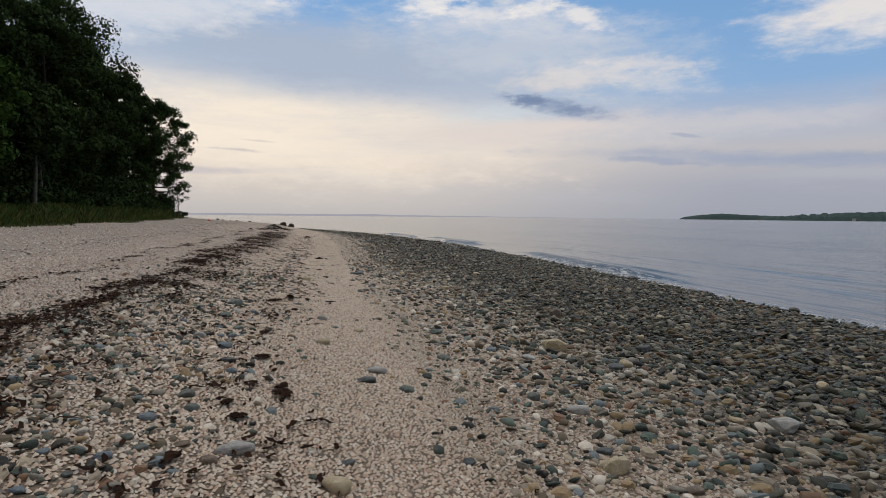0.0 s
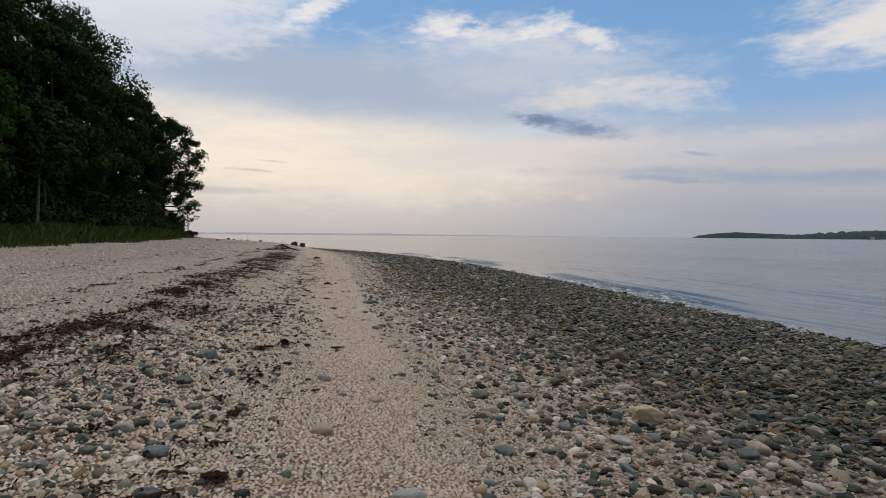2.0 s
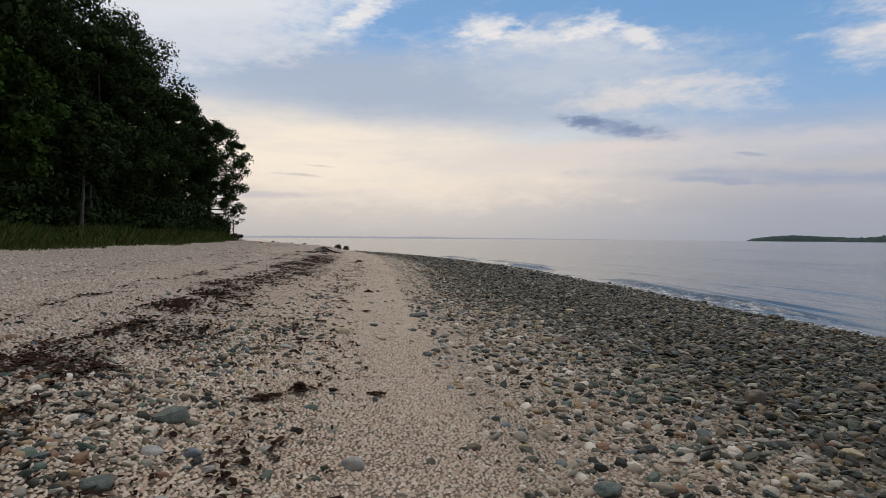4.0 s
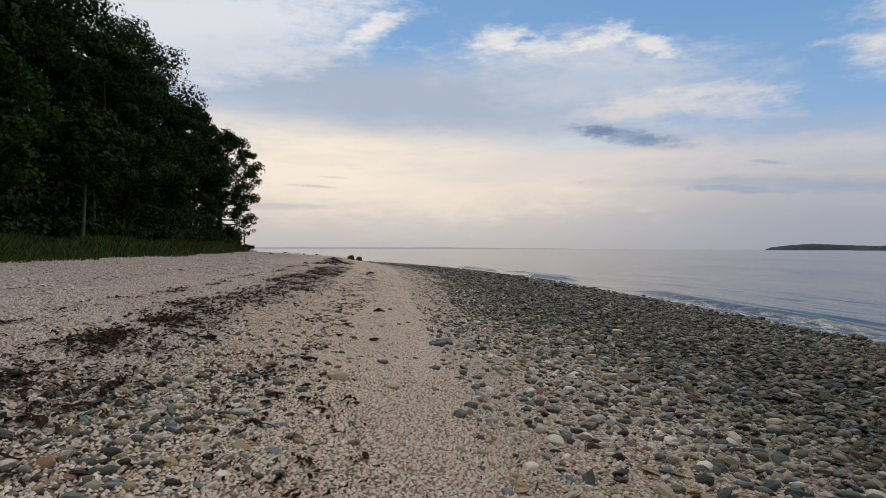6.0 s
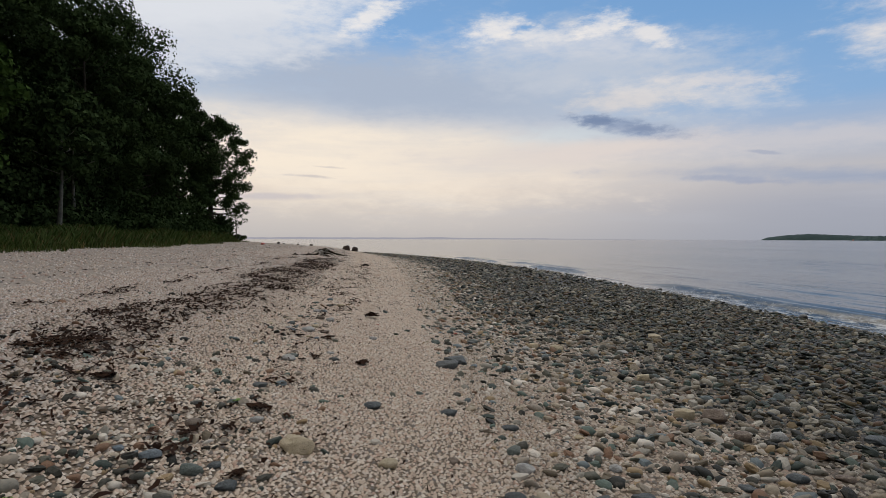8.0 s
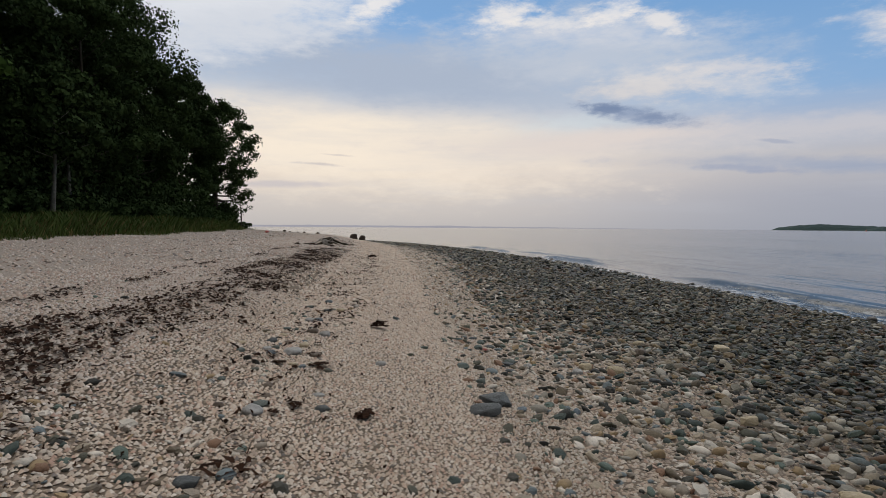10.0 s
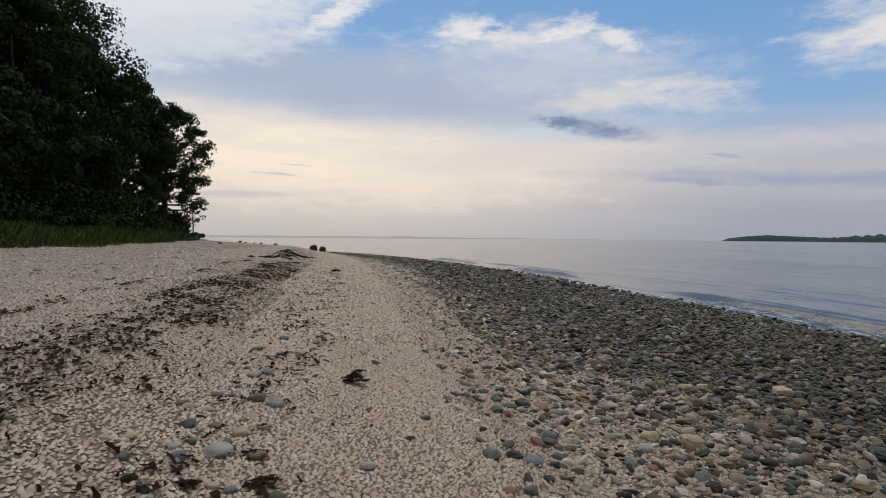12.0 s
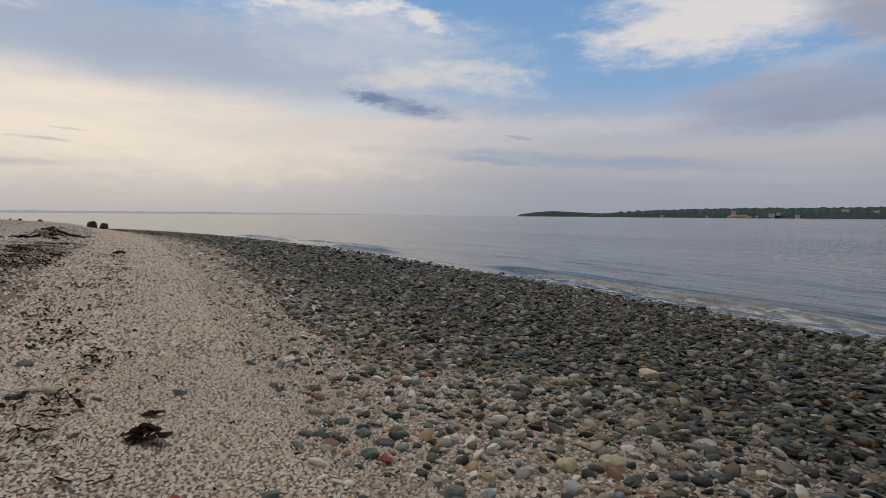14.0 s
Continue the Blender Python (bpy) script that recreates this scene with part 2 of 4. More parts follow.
def stone_material(name, stops, by_object=False, wet=True, lift=1.0, spec=0.25):
    m, k, shade = material(name)
    geo = k.add("ShaderNodeNewGeometry")
    place = geo.outputs["Position"]
    pick = k.add("ShaderNodeObjectInfo").outputs["Random"] if by_object else geo.outputs["Random Per Island"]
    base = k.ramp(pick, stops, "CONSTANT")
    if wet:
        upper = k.smooth(across_node(k, place), 4.2, 1.2)
        base = k.mix(k.math("MULTIPLY", upper, 0.16), base, k.mix(1.0, base, (2.0, 1.9, 1.8, 1), "MULTIPLY"))
    grain = k.noise(place, 45.0, 6, 0.7)
    vein = k.noise(place, 14.0, 4, 0.6)
    base = k.mix(k.smooth(grain, 0.3, 0.75, 0.0, 0.55), base, k.mix(1.0, base, (1.5 * lift, 1.45 * lift, 1.38 * lift, 1), "MULTIPLY"))
    base = k.mix(k.smooth(vein, 0.55, 0.7, 0.0, 0.2), base, (0.3, 0.27, 0.23, 1))
    if not by_object and stops is SHELLS:
        grey = k.smooth(across_node(k, place), -0.9, -2.2)
        base = k.mix(grey, base, k.mix(1.0, base, (0.82, 0.835, 0.88, 1), "MULTIPLY"))
        seaward = k.smooth(across_node(k, place), 0.6, 1.15)
        base = k.mix(seaward, base, k.mix(1.0, base, (0.8, 0.81, 0.81, 1), "MULTIPLY"))
    damp = 0.0
    if wet:
        u = across_node(k, place)
        patchy = k.math("MULTIPLY_ADD", k.noise(place, 0.6, 3), 4.0, -2.0)
        damp = k.smooth(k.math("ADD", u, patchy), 1.6, 5.2)
        base = k.mix(damp, base, k.mix(1.0, base, (0.46, 0.45, 0.385, 1), "MULTIPLY"))
        k.put(shade.inputs["Roughness"], k.math("MULTIPLY_ADD", damp, -0.22, 0.72))
    else:
        shade.inputs["Roughness"].default_value = 0.72
    shade.inputs["Specular IOR Level"].default_value = spec
    k.put(shade.inputs["Base Color"], base)
    bump(k, shade, grain, 0.8, 0.009)
    return m


def ground_material():
    m, k, shade = material("beach_ground")
    place = k.add("ShaderNodeNewGeometry").outputs["Position"]
    u = across_node(k, place)
    wobble = k.math("MULTIPLY_ADD", k.noise(place, 0.7, 4), 1.6, -0.8)
    uw = k.math("ADD", u, wobble)

    def cells(scale, stops):
        v = k.add("ShaderNodeTexVoronoi", feature="F1")
        k.put(v.inputs["Vector"], place)
        v.inputs["Scale"].default_value = scale
        r = k.xyz(v.outputs["Color"])[0]
        return k.ramp(r, stops, "CONSTANT"), v.outputs["Distance"]

    shell, sh = cells(42.0, SHELLS)
    stone, st = cells(13.0, STONES)
    mound = k.smooth(k.noise(place, 2.2, 5, 0.6), 0.3, 0.7)
    shell = k.mix(k.math("MULTIPLY", mound, 0.25), shell, (0.4, 0.325, 0.255, 1))
    # ground under the near gravel darkened, standing in for shade between the grains
    under = k.smooth(k.xyz(place)[1], 33.0, 24.0)
    shell = k.mix(k.math("MULTIPLY", under, k.smooth(u, -5.5, -3.0)), shell, k.mix(1.0, shell, (0.8, 0.76, 0.7, 1), "MULTIPLY"))
    # shade in the gaps between pebbles and stones, put into the colour
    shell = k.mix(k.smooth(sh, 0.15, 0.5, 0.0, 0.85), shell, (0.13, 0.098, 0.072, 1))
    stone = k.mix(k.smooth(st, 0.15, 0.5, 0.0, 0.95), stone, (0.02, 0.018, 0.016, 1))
    damp = k.smooth(uw, 1.6, 5.2)
    stone = k.mix(damp, stone, k.mix(1.0, stone, (0.45, 0.41, 0.34, 1), "MULTIPLY"))
    to_stone = k.smooth(uw, 2.0, 4.8)
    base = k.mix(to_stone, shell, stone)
    # sandy flat above the wrack, then leaf litter under the trees
    sand = k.mix(k.noise(place, 30.0, 5, 0.7), (0.37, 0.318, 0.278, 1), (0.5, 0.445, 0.396, 1))
    base = k.mix(k.smooth(u, -2.4, -5.0, 0.0, 0.55), base, sand)
    litter = k.mix(k.noise(place, 6.0, 6, 0.7), (0.03, 0.035, 0.015, 1), (0.09, 0.075, 0.04, 1))
    base = k.mix(k.smooth(uw, -11.8, -13.2), base, litter)
    k.put(shade.inputs["Base Color"], base)
    k.put(shade.inputs["Roughness"], k.math("MULTIPLY_ADD", damp, -0.25, 0.85))
    shade.inputs["Specular IOR Level"].default_value = 0.3
    h = k.math("ADD", k.math("MULTIPLY", sh, -0.35), k.math("MULTIPLY", k.math("MULTIPLY", st, to_stone), -1.0))
    bump(k, shade, h, 0.9, 0.03)
    return m


def water_material():
    m, k, shade = material("sea_water")
    place = k.add("ShaderNodeNewGeometry").outputs["Position"]
    x, y, z = k.xyz(place)
    long_waves = k.noise(k.vec(k.math("MULTIPLY", x, 0.8), k.math("MULTIPLY", y, 0.13)), 1.0, 3, 0.5)
    small = k.noise(k.vec(k.math("MULTIPLY", x, 3.0), k.math("MULTIPLY", y, 1.2)), 1.0, 4, 0.55)
    calm = k.smooth(k.noise(k.vec(k.math("MULTIPLY", x, 0.03), k.math("MULTIPLY", y, 0.012)), 1.0, 3), 0.35, 0.65, 0.35, 1.0)
    h = k.math("MULTIPLY", k.math("ADD", long_waves, k.math("MULTIPLY", small, 0.12)), calm)
    bump(k, shade, h, 1.0, 0.36)
    body = k.mix(k.noise(place, 0.05, 3), (0.026, 0.036, 0.04, 1), (0.04, 0.052, 0.056, 1))
    off = k.math("SUBTRACT", across_node(k, place), 10.6)
    body = k.mix(k.smooth(off, 3.5, 0.5), body, (0.045, 0.043, 0.035, 1))
    # lace of foam left by the wavelets
    lace = k.noise(k.vec(k.math("MULTIPLY", x, 7.0), k.math("MULTIPLY", y, 1.6)), 1.0, 7, 0.7)
    spread = k.noise(k.vec(k.math("MULTIPLY", x, 0.5), k.math("MULTIPLY", y, 0.25)), 1.0, 3)
    band = k.math("ADD", off, k.math("MULTIPLY_ADD", spread, -2.4, 1.2))
    edge = k.math("MULTIPLY", k.smooth(band, 1.3, 0.2), k.smooth(lace, 0.46, 0.64))
    edge = k.math("MULTIPLY", edge, 0.75)
    k.put(shade.inputs["Base Color"], k.mix(edge, body, (0.72, 0.74, 0.76, 1)))
    k.put(shade.inputs["Roughness"], k.math("MULTIPLY_ADD", edge, 0.5, 0.12))
    shade.inputs["IOR"].default_value = 1.333
    return m


def plain(name, a, b, scale=20.0, rough=0.7, spec=0.3, relief=0.0):
    m, k, shade = material(name)
    place = k.add("ShaderNodeNewGeometry").outputs["Position"]
    grain = k.noise(place, scale, 5, 0.65)
    wide = k.noise(place, scale * 0.13, 3, 0.6)
    f = k.math("ADD", k.math("MULTIPLY", grain, 0.6), k.math("MULTIPLY", wide, 0.4))
    k.put(shade.inputs["Base Color"], k.mix(k.smooth(f, 0.3, 0.7), a + (1,), b + (1,)))
    shade.inputs["Roughness"].default_value, shade.inputs["Specular IOR Level"].default_value = rough, spec
    if relief:
        bump(k, shade, grain, 0.6, relief)
    return m


def island_material(name, stops, rough=0.7, spec=0.1):
    m, k, shade = material(name)
    geo = k.add("ShaderNodeNewGeometry")
    base = k.ramp(geo.outputs["Random Per Island"], stops)
    patch = k.noise(geo.outputs["Position"], 0.8, 4, 0.6)
    base = k.mix(k.smooth(patch, 0.35, 0.7, 0.0, 0.6), base, k.mix(1.0, base, (1.5, 1.45, 1.2, 1), "MULTIPLY"))
    k.put(shade.inputs["Base Color"], base)
    shade.inputs["Roughness"].default_value, shade.inputs["Specular IOR Level"].default_value = rough, spec
    return m


GROUND = ground_material()
SEA = water_material()
COBBLE = stone_material("cobble", STONES)
COBBLE_ONE = stone_material("cobble_single", STONES, True)
GRAVEL = stone_material("shell_gravel", SHELLS, lift=0.62, spec=0.1)
ROCK = plain("boulder_rock", (0.04, 0.03, 0.024), (0.12, 0.085, 0.065), 9.0, 0.8, 0.3, 0.02)
WEED = island_material("dried_seaweed", [(0, (0.014, 0.008, 0.006, 1)), (0.5, (0.028, 0.014, 0.009, 1)), (1, (0.038, 0.019, 0.012, 1))], 0.85, 0.05)
BARK = plain("bark", (0.035, 0.028, 0.02), (0.1, 0.085, 0.065), 12.0, 0.9, 0.1, 0.02)
PALE_BARK = plain("pale_bark", (0.1, 0.095, 0.08), (0.22, 0.21, 0.18), 9.0, 0.85, 0.15, 0.01)
LEAF = island_material("oak_leaves", [(0, (0.032, 0.052, 0.02, 1)), (0.6, (0.04, 0.064, 0.024, 1)), (1, (0.05, 0.078, 0.03, 1))], 0.9, 0.03)
LIGHT_LEAF = island_material("young_leaves", [(0, (0.03, 0.058, 0.014, 1)), (1, (0.05, 0.088, 0.022, 1))], 0.9, 0.03)
BLADE = island_material("marsh_grass", [(0, (0.05, 0.08, 0.022, 1)), (0.75, (0.08, 0.11, 0.033, 1)), (0.93, (0.12, 0.11, 0.046, 1)), (1, (0.19, 0.14, 0.065, 1))], 0.85, 0.05)

# ---------------------------------------------------------------- ground and sea
xs = steps(-7.0, 12.6, 0.2, -4900, 4900)
ys = steps(-2.0, 34.0, 0.22, -4900, 4900)
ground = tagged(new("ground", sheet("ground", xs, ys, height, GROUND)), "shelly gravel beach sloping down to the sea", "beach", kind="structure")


def swell(x, y):
    """Small wavelets running up to the shore."""
    d = across(x, y) - 10.6
    along = 0.5 + 0.5 * np.sin(0.31 * y + 0.8 * np.sin(0.13 * y))
    other = 0.5 + 0.5 * np.sin(0.23 * y + 2.0)
    along = np.clip(1.9 * along - 0.45, 0, 1)
    other = np.clip(2.0 * other - 0.6, 0, 1)

    def crest(middle, steep, gentle):
        e = d - middle
        return np.exp(-(e / np.where(e < 0, steep, gentle)) ** 2)

    z = 0.2 * (0.05 + along) * crest(1.5 + 0.35 * np.sin(0.21 * y), 0.3, 0.6)
    z = z + 0.11 * other * crest(3.0 + 0.6 * np.sin(0.15 * y + 1), 0.3, 0.9)
    z = z + 0.035 * np.exp(-((d - 5.2 - 0.8 * np.sin(0.11 * y + 2)) / 0.7) ** 2)
    z = z + 0.012 * np.sin(1.9 * d + 0.25 * y) * np.clip((d - 1) / 4, 0, 1) * np.exp(-np.maximum(0, d - 12) / 12)
    far = np.clip((d - 2) / 3, 0, 1) * np.exp(-np.maximum(0, d - 6) / 16)
    z = z + far * (0.018 * np.sin(1.15 * d + 0.12 * y + 2 * np.sin(0.05 * y)) + 0.014 * np.sin(2.9 * d - 0.2 * y + 1.5 * np.sin(0.13 * y)) * np.sin(0.3 * y + 0.4 * d))
    return WATER + z * np.exp(-np.maximum(0, d - 8) / 18)


sea = tagged(new("water", sheet("water", np.concatenate([[-4900, -600, -150, -60, -30, -15, -6], steps(0.0, 20.0, 0.16, -3, 4900)[1:]]), steps(3.0, 70.0, 0.55, -4900, 4900), swell, SEA)), "calm grey-blue sea with small wavelets at the shore", "sea", kind="structure")

# ---------------------------------------------------------------- stones
# larger stones one can pick out: place and half length, kept clear of shingle and gravel
PALE_SOUTH = [(-0.41, 3.1, 0.091), (3.78, 4.12, 0.131), (2.07, 4.41, 0.098), (0.48, 4.98, 0.088), (-1.15, 5.5, 0.021), (-1.05, 5.61, 0.059), (-1.47, 5.66, 0.037), (2.32, 6.26, 0.084), (-1.17, 6.4, 0.034), (-0.73, 6.68, 0.045), (-0.64, 7.05, 0.041), (-1.36, 7.13, 0.033), (2.01, 7.15, 0.065), (-0.94, 7.17, 0.059), (0.04, 7.26, 0.073), (-0.43, 7.36, 0.045), (5.44, 8.01, 0.059), (-1.33, 9.76, 0.033), (-1.56, 9.85, 0.024), (-1.05, 9.91, 0.02), (-0.76, 10.08, 0.065), (-0.68, 10.1, 0.024), (0.97, 10.66, 0.054), (-1.6, 11, 0.046), (1.94, 11.06, 0.084), (1.01, 11.43, 0.062), (1.61, 11.61, 0.052), (-0.54, 11.71, 0.051), (3.4, 12.63, 0.087), (-0.65, 13.43, 0.076)]
PALE_MIDDLE = [(-0.32, 13.91, 0.046), (-1.03, 13.94, 0.034), (0.06, 14.98, 0.051), (-0.68, 14.99, 0.078), (-0.9, 15.03, 0.044), (2.07, 15.86, 0.074), (-0.51, 15.87, 0.066), (1.56, 15.9, 0.051), (2, 16.16, 0.047), (3.57, 16.2, 0.084), (-0.77, 16.58, 0.067)]
BLUE_SOUTH = [(-1.14, 2.57, 0.035), (-1.2, 2.93, 0.035), (-0.97, 2.96, 0.047), (-0.92, 3.51, 0.059), (-0.62, 4.5, 0.045), (-0.79, 5.29, 0.077), (-1.04, 5.33, 0.034), (-0.89, 5.72, 0.042), (-0.79, 5.73, 0.051), (-0.72, 5.79, 0.032), (-1.28, 6.04, 0.043), (1.96, 6.51, 0.072), (-0.76, 7.19, 0.051), (-1.44, 9.88, 0.039), (-1.18, 10.06, 0.037), (-1.37, 10.16, 0.038), (-1.11, 10.26, 0.034), (-0.89, 11.07, 0.062), (-1.05, 11.1, 0.033), (1.13, 14.23, 0.046), (1.59, 14.36, 0.048), (-0.54, 14.59, 0.038), (-0.84, 14.92, 0.045), (-0.85, 15.31, 0.022), (-0.66, 15.53, 0.033), (2.28, 15.73, 0.05), (-0.68, 16.67, 0.053), (-0.75, 18.3, 0.062)]
GREEN_SOUTH = [(-1.08, 2.98, 0.047), (-0.84, 3.08, 0.046), (-0.95, 3.11, 0.033), (-0.94, 3.21, 0.04), (-0.73, 3.69, 0.05), (-0.81, 3.93, 0.064), (0.67, 4.54, 0.071), (1.79, 4.69, 0.077), (-1.1, 5.24, 0.051), (-1.29, 5.54, 0.026), (-0.45, 5.6, 0.019), (-1.23, 5.74, 0.039), (1.25, 5.84, 0.084), (-0.72, 5.92, 0.042), (-0.79, 6.11, 0.058), (-0.39, 6.29, 0.028), (-1, 6.75, 0.076), (1.46, 7.32, 0.103), (-1.03, 7.7, 0.113), (-1.53, 7.74, 0.051), (-1.3, 9.95, 0.043), (-0.52, 10.28, 0.032), (0.87, 10.67, 0.034), (0.73, 10.7, 0.068), (-0.67, 10.95, 0.064), (1, 11.71, 0.061), (-0.75, 12, 0.041), (-1.17, 13.45, 0.023), (-0.63, 13.58, 0.061), (-1.09, 13.59, 0.022)]
GREEN_MIDDLE = [(-1.23, 13.62, 0.025), (-0.99, 14.03, 0.035), (-1.07, 14.84, 0.045), (0.92, 14.91, 0.055), (-0.84, 15.12, 0.036), (-0.67, 15.16, 0.034), (0.82, 15.39, 0.067), (1.37, 15.93, 0.079), (-0.91, 15.98, 0.047), (0.49, 16, 0.05), (1.12, 16.46, 0.066), (-0.86, 16.8, 0.037), (1.2, 16.81, 0.063), (-0.9, 17.58, 0.059), (-1.05, 18.15, 0.038)]
TAN_SOUTH = [(0.08, 2.75, 0.078), (1.79, 3.29, 0.104), (-1.22, 3.54, 0.037), (3.47, 4.32, 0.067), (-0.92, 5.35, 0.032), (5.47, 5.45, 0.094), (-0.63, 5.71, 0.057), (0.04, 5.85, 0.077), (-1.5, 5.93, 0.029), (3.52, 6.21, 0.098), (-1.25, 6.35, 0.04), (0.44, 6.74, 0.061), (2.93, 6.95, 0.15), (4.79, 8.06, 0.082), (3.96, 8.41, 0.085), (6.33, 9.97, 0.103), (-1.04, 10.27, 0.043), (-1.39, 10.45, 0.039), (-1.3, 10.61, 0.025), (-1.11, 11.11, 0.026), (0.23, 11.24, 0.055), (-0.24, 11.34, 0.103), (3, 11.35, 0.075), (3.81, 11.49, 0.087), (1.56, 12.15, 0.039), (2.84, 13.08, 0.105), (3.13, 14.57, 0.102), (-0.62, 14.61, 0.039), (-1.21, 15, 0.024), (-1.13, 15.08, 0.039)]
TAN_MIDDLE = [(-0.63, 15.3, 0.06), (-0.43, 15.4, 0.023), (-0.89, 15.67, 0.04), (3.47, 15.71, 0.056), (-1.15, 15.97, 0.033), (2.58, 16.1, 0.103), (2.26, 16.14, 0.087), (-0.51, 17.58, 0.06), (3.62, 17.89, 0.094), (4.89, 18, 0.123), (1.39, 19.53, 0.071), (2.16, 20.88, 0.06)]
DARK_SOUTH = [(-1.04, 2.76, 0.033), (0.15, 3.07, 0.041), (0.84, 3.23, 0.052), (1.86, 3.57, 0.075), (2.46, 3.71, 0.056), (0.38, 4.69, 0.09), (-0.69, 4.8, 0.076), (3.46, 4.81, 0.084), (-1.36, 5.53, 0.051), (1.6, 5.94, 0.068), (3.32, 6.11, 0.114), (2.89, 6.35, 0.072), (3.44, 6.4, 0.09), (1.54, 6.83, 0.042), (4.31, 7.17, 0.139), (-1.08, 10.17, 0.039), (1.1, 10.63, 0.04), (-1.45, 10.75, 0.033), (-0.48, 10.82, 0.062), (1.1, 11.02, 0.037), (0.86, 11.03, 0.067), (-0.59, 11.04, 0.04), (1.35, 11.12, 0.054), (2.21, 11.15, 0.078), (1.6, 11.18, 0.078), (2.44, 11.19, 0.088), (2.42, 11.54, 0.069), (-0.68, 11.56, 0.033), (2.91, 11.76, 0.082), (1.08, 12.2, 0.068)]
DARK_MIDDLE = [(0.13, 12.26, 0.078), (0.67, 12.34, 0.065), (-0.68, 12.47, 0.07), (4.29, 12.66, 0.121), (-0.26, 13.61, 0.056), (0.83, 14.04, 0.129), (0.96, 14.34, 0.139), (-0.93, 15.39, 0.067), (1.3, 15.51, 0.058), (1.33, 15.8, 0.077), (2.92, 15.88, 0.084), (1.29, 16.65, 0.069), (1.14, 17.05, 0.061), (-0.67, 17.47, 0.068), (2.73, 18.18, 0.072)]
BROWN_SOUTH = [(-0.51, 2.96, 0.048), (2.14, 3.01, 0.066), (-0.67, 3.14, 0.039), (-1.19, 5.22, 0.037), (-0.35, 5.97, 0.028), (-1.65, 6.09, 0.031), (3.51, 7.12, 0.077), (-1.4, 9.68, 0.027), (4.18, 9.94, 0.152), (6.23, 10.72, 0.121), (1.78, 10.82, 0.079), (0.6, 11.44, 0.045), (-0.84, 11.53, 0.061), (3.29, 11.8, 0.069), (1.69, 12.51, 0.042), (3.04, 12.56, 0.091), (4.86, 12.97, 0.094), (3.1, 13.06, 0.14), (-0.85, 13.49, 0.039), (-0.64, 13.77, 0.043), (-0.68, 14.01, 0.041), (-0.49, 14.99, 0.059), (-0.78, 15.4, 0.051), (-0.65, 15.95, 0.067), (2.65, 16.23, 0.085), (3.22, 16.93, 0.068), (3.36, 17.26, 0.094), (1.72, 17.38, 0.051)]
PICKED = [("pale", PALE_SOUTH), ("pale", PALE_MIDDLE), ("blue", BLUE_SOUTH), ("green", GREEN_SOUTH), ("green", GREEN_MIDDLE), ("tan", TAN_SOUTH), ("tan", TAN_MIDDLE), ("dark", DARK_SOUTH), ("dark", DARK_MIDDLE), ("brown", BROWN_SOUTH)]
TAKEN = np.array([row for kind_name, rows in PICKED for row in rows])


def free(p, margin):
    """True for places that no picked stone covers."""
    ok = np.ones(len(p), bool)
    for x, y, r in TAKEN:
        ok &= (p[:, 0] - x) ** 2 + (p[:, 1] - y) ** 2 > (r * 0.85 + margin) ** 2
    return ok


def lattice(x0, x1, y0, y1, cell, rng):
    gx, gy = np.meshgrid(np.arange(x0, x1, cell), np.arange(y0, y1, cell))
    p = np.stack([gx.ravel(), gy.ravel()], 1)
    return p + rng.uniform(-0.48, 0.48, p.shape) * cell


def patches(p, scale, seed):
    return np.array([noise.noise((x * scale, y * scale, seed)) for x, y in p])


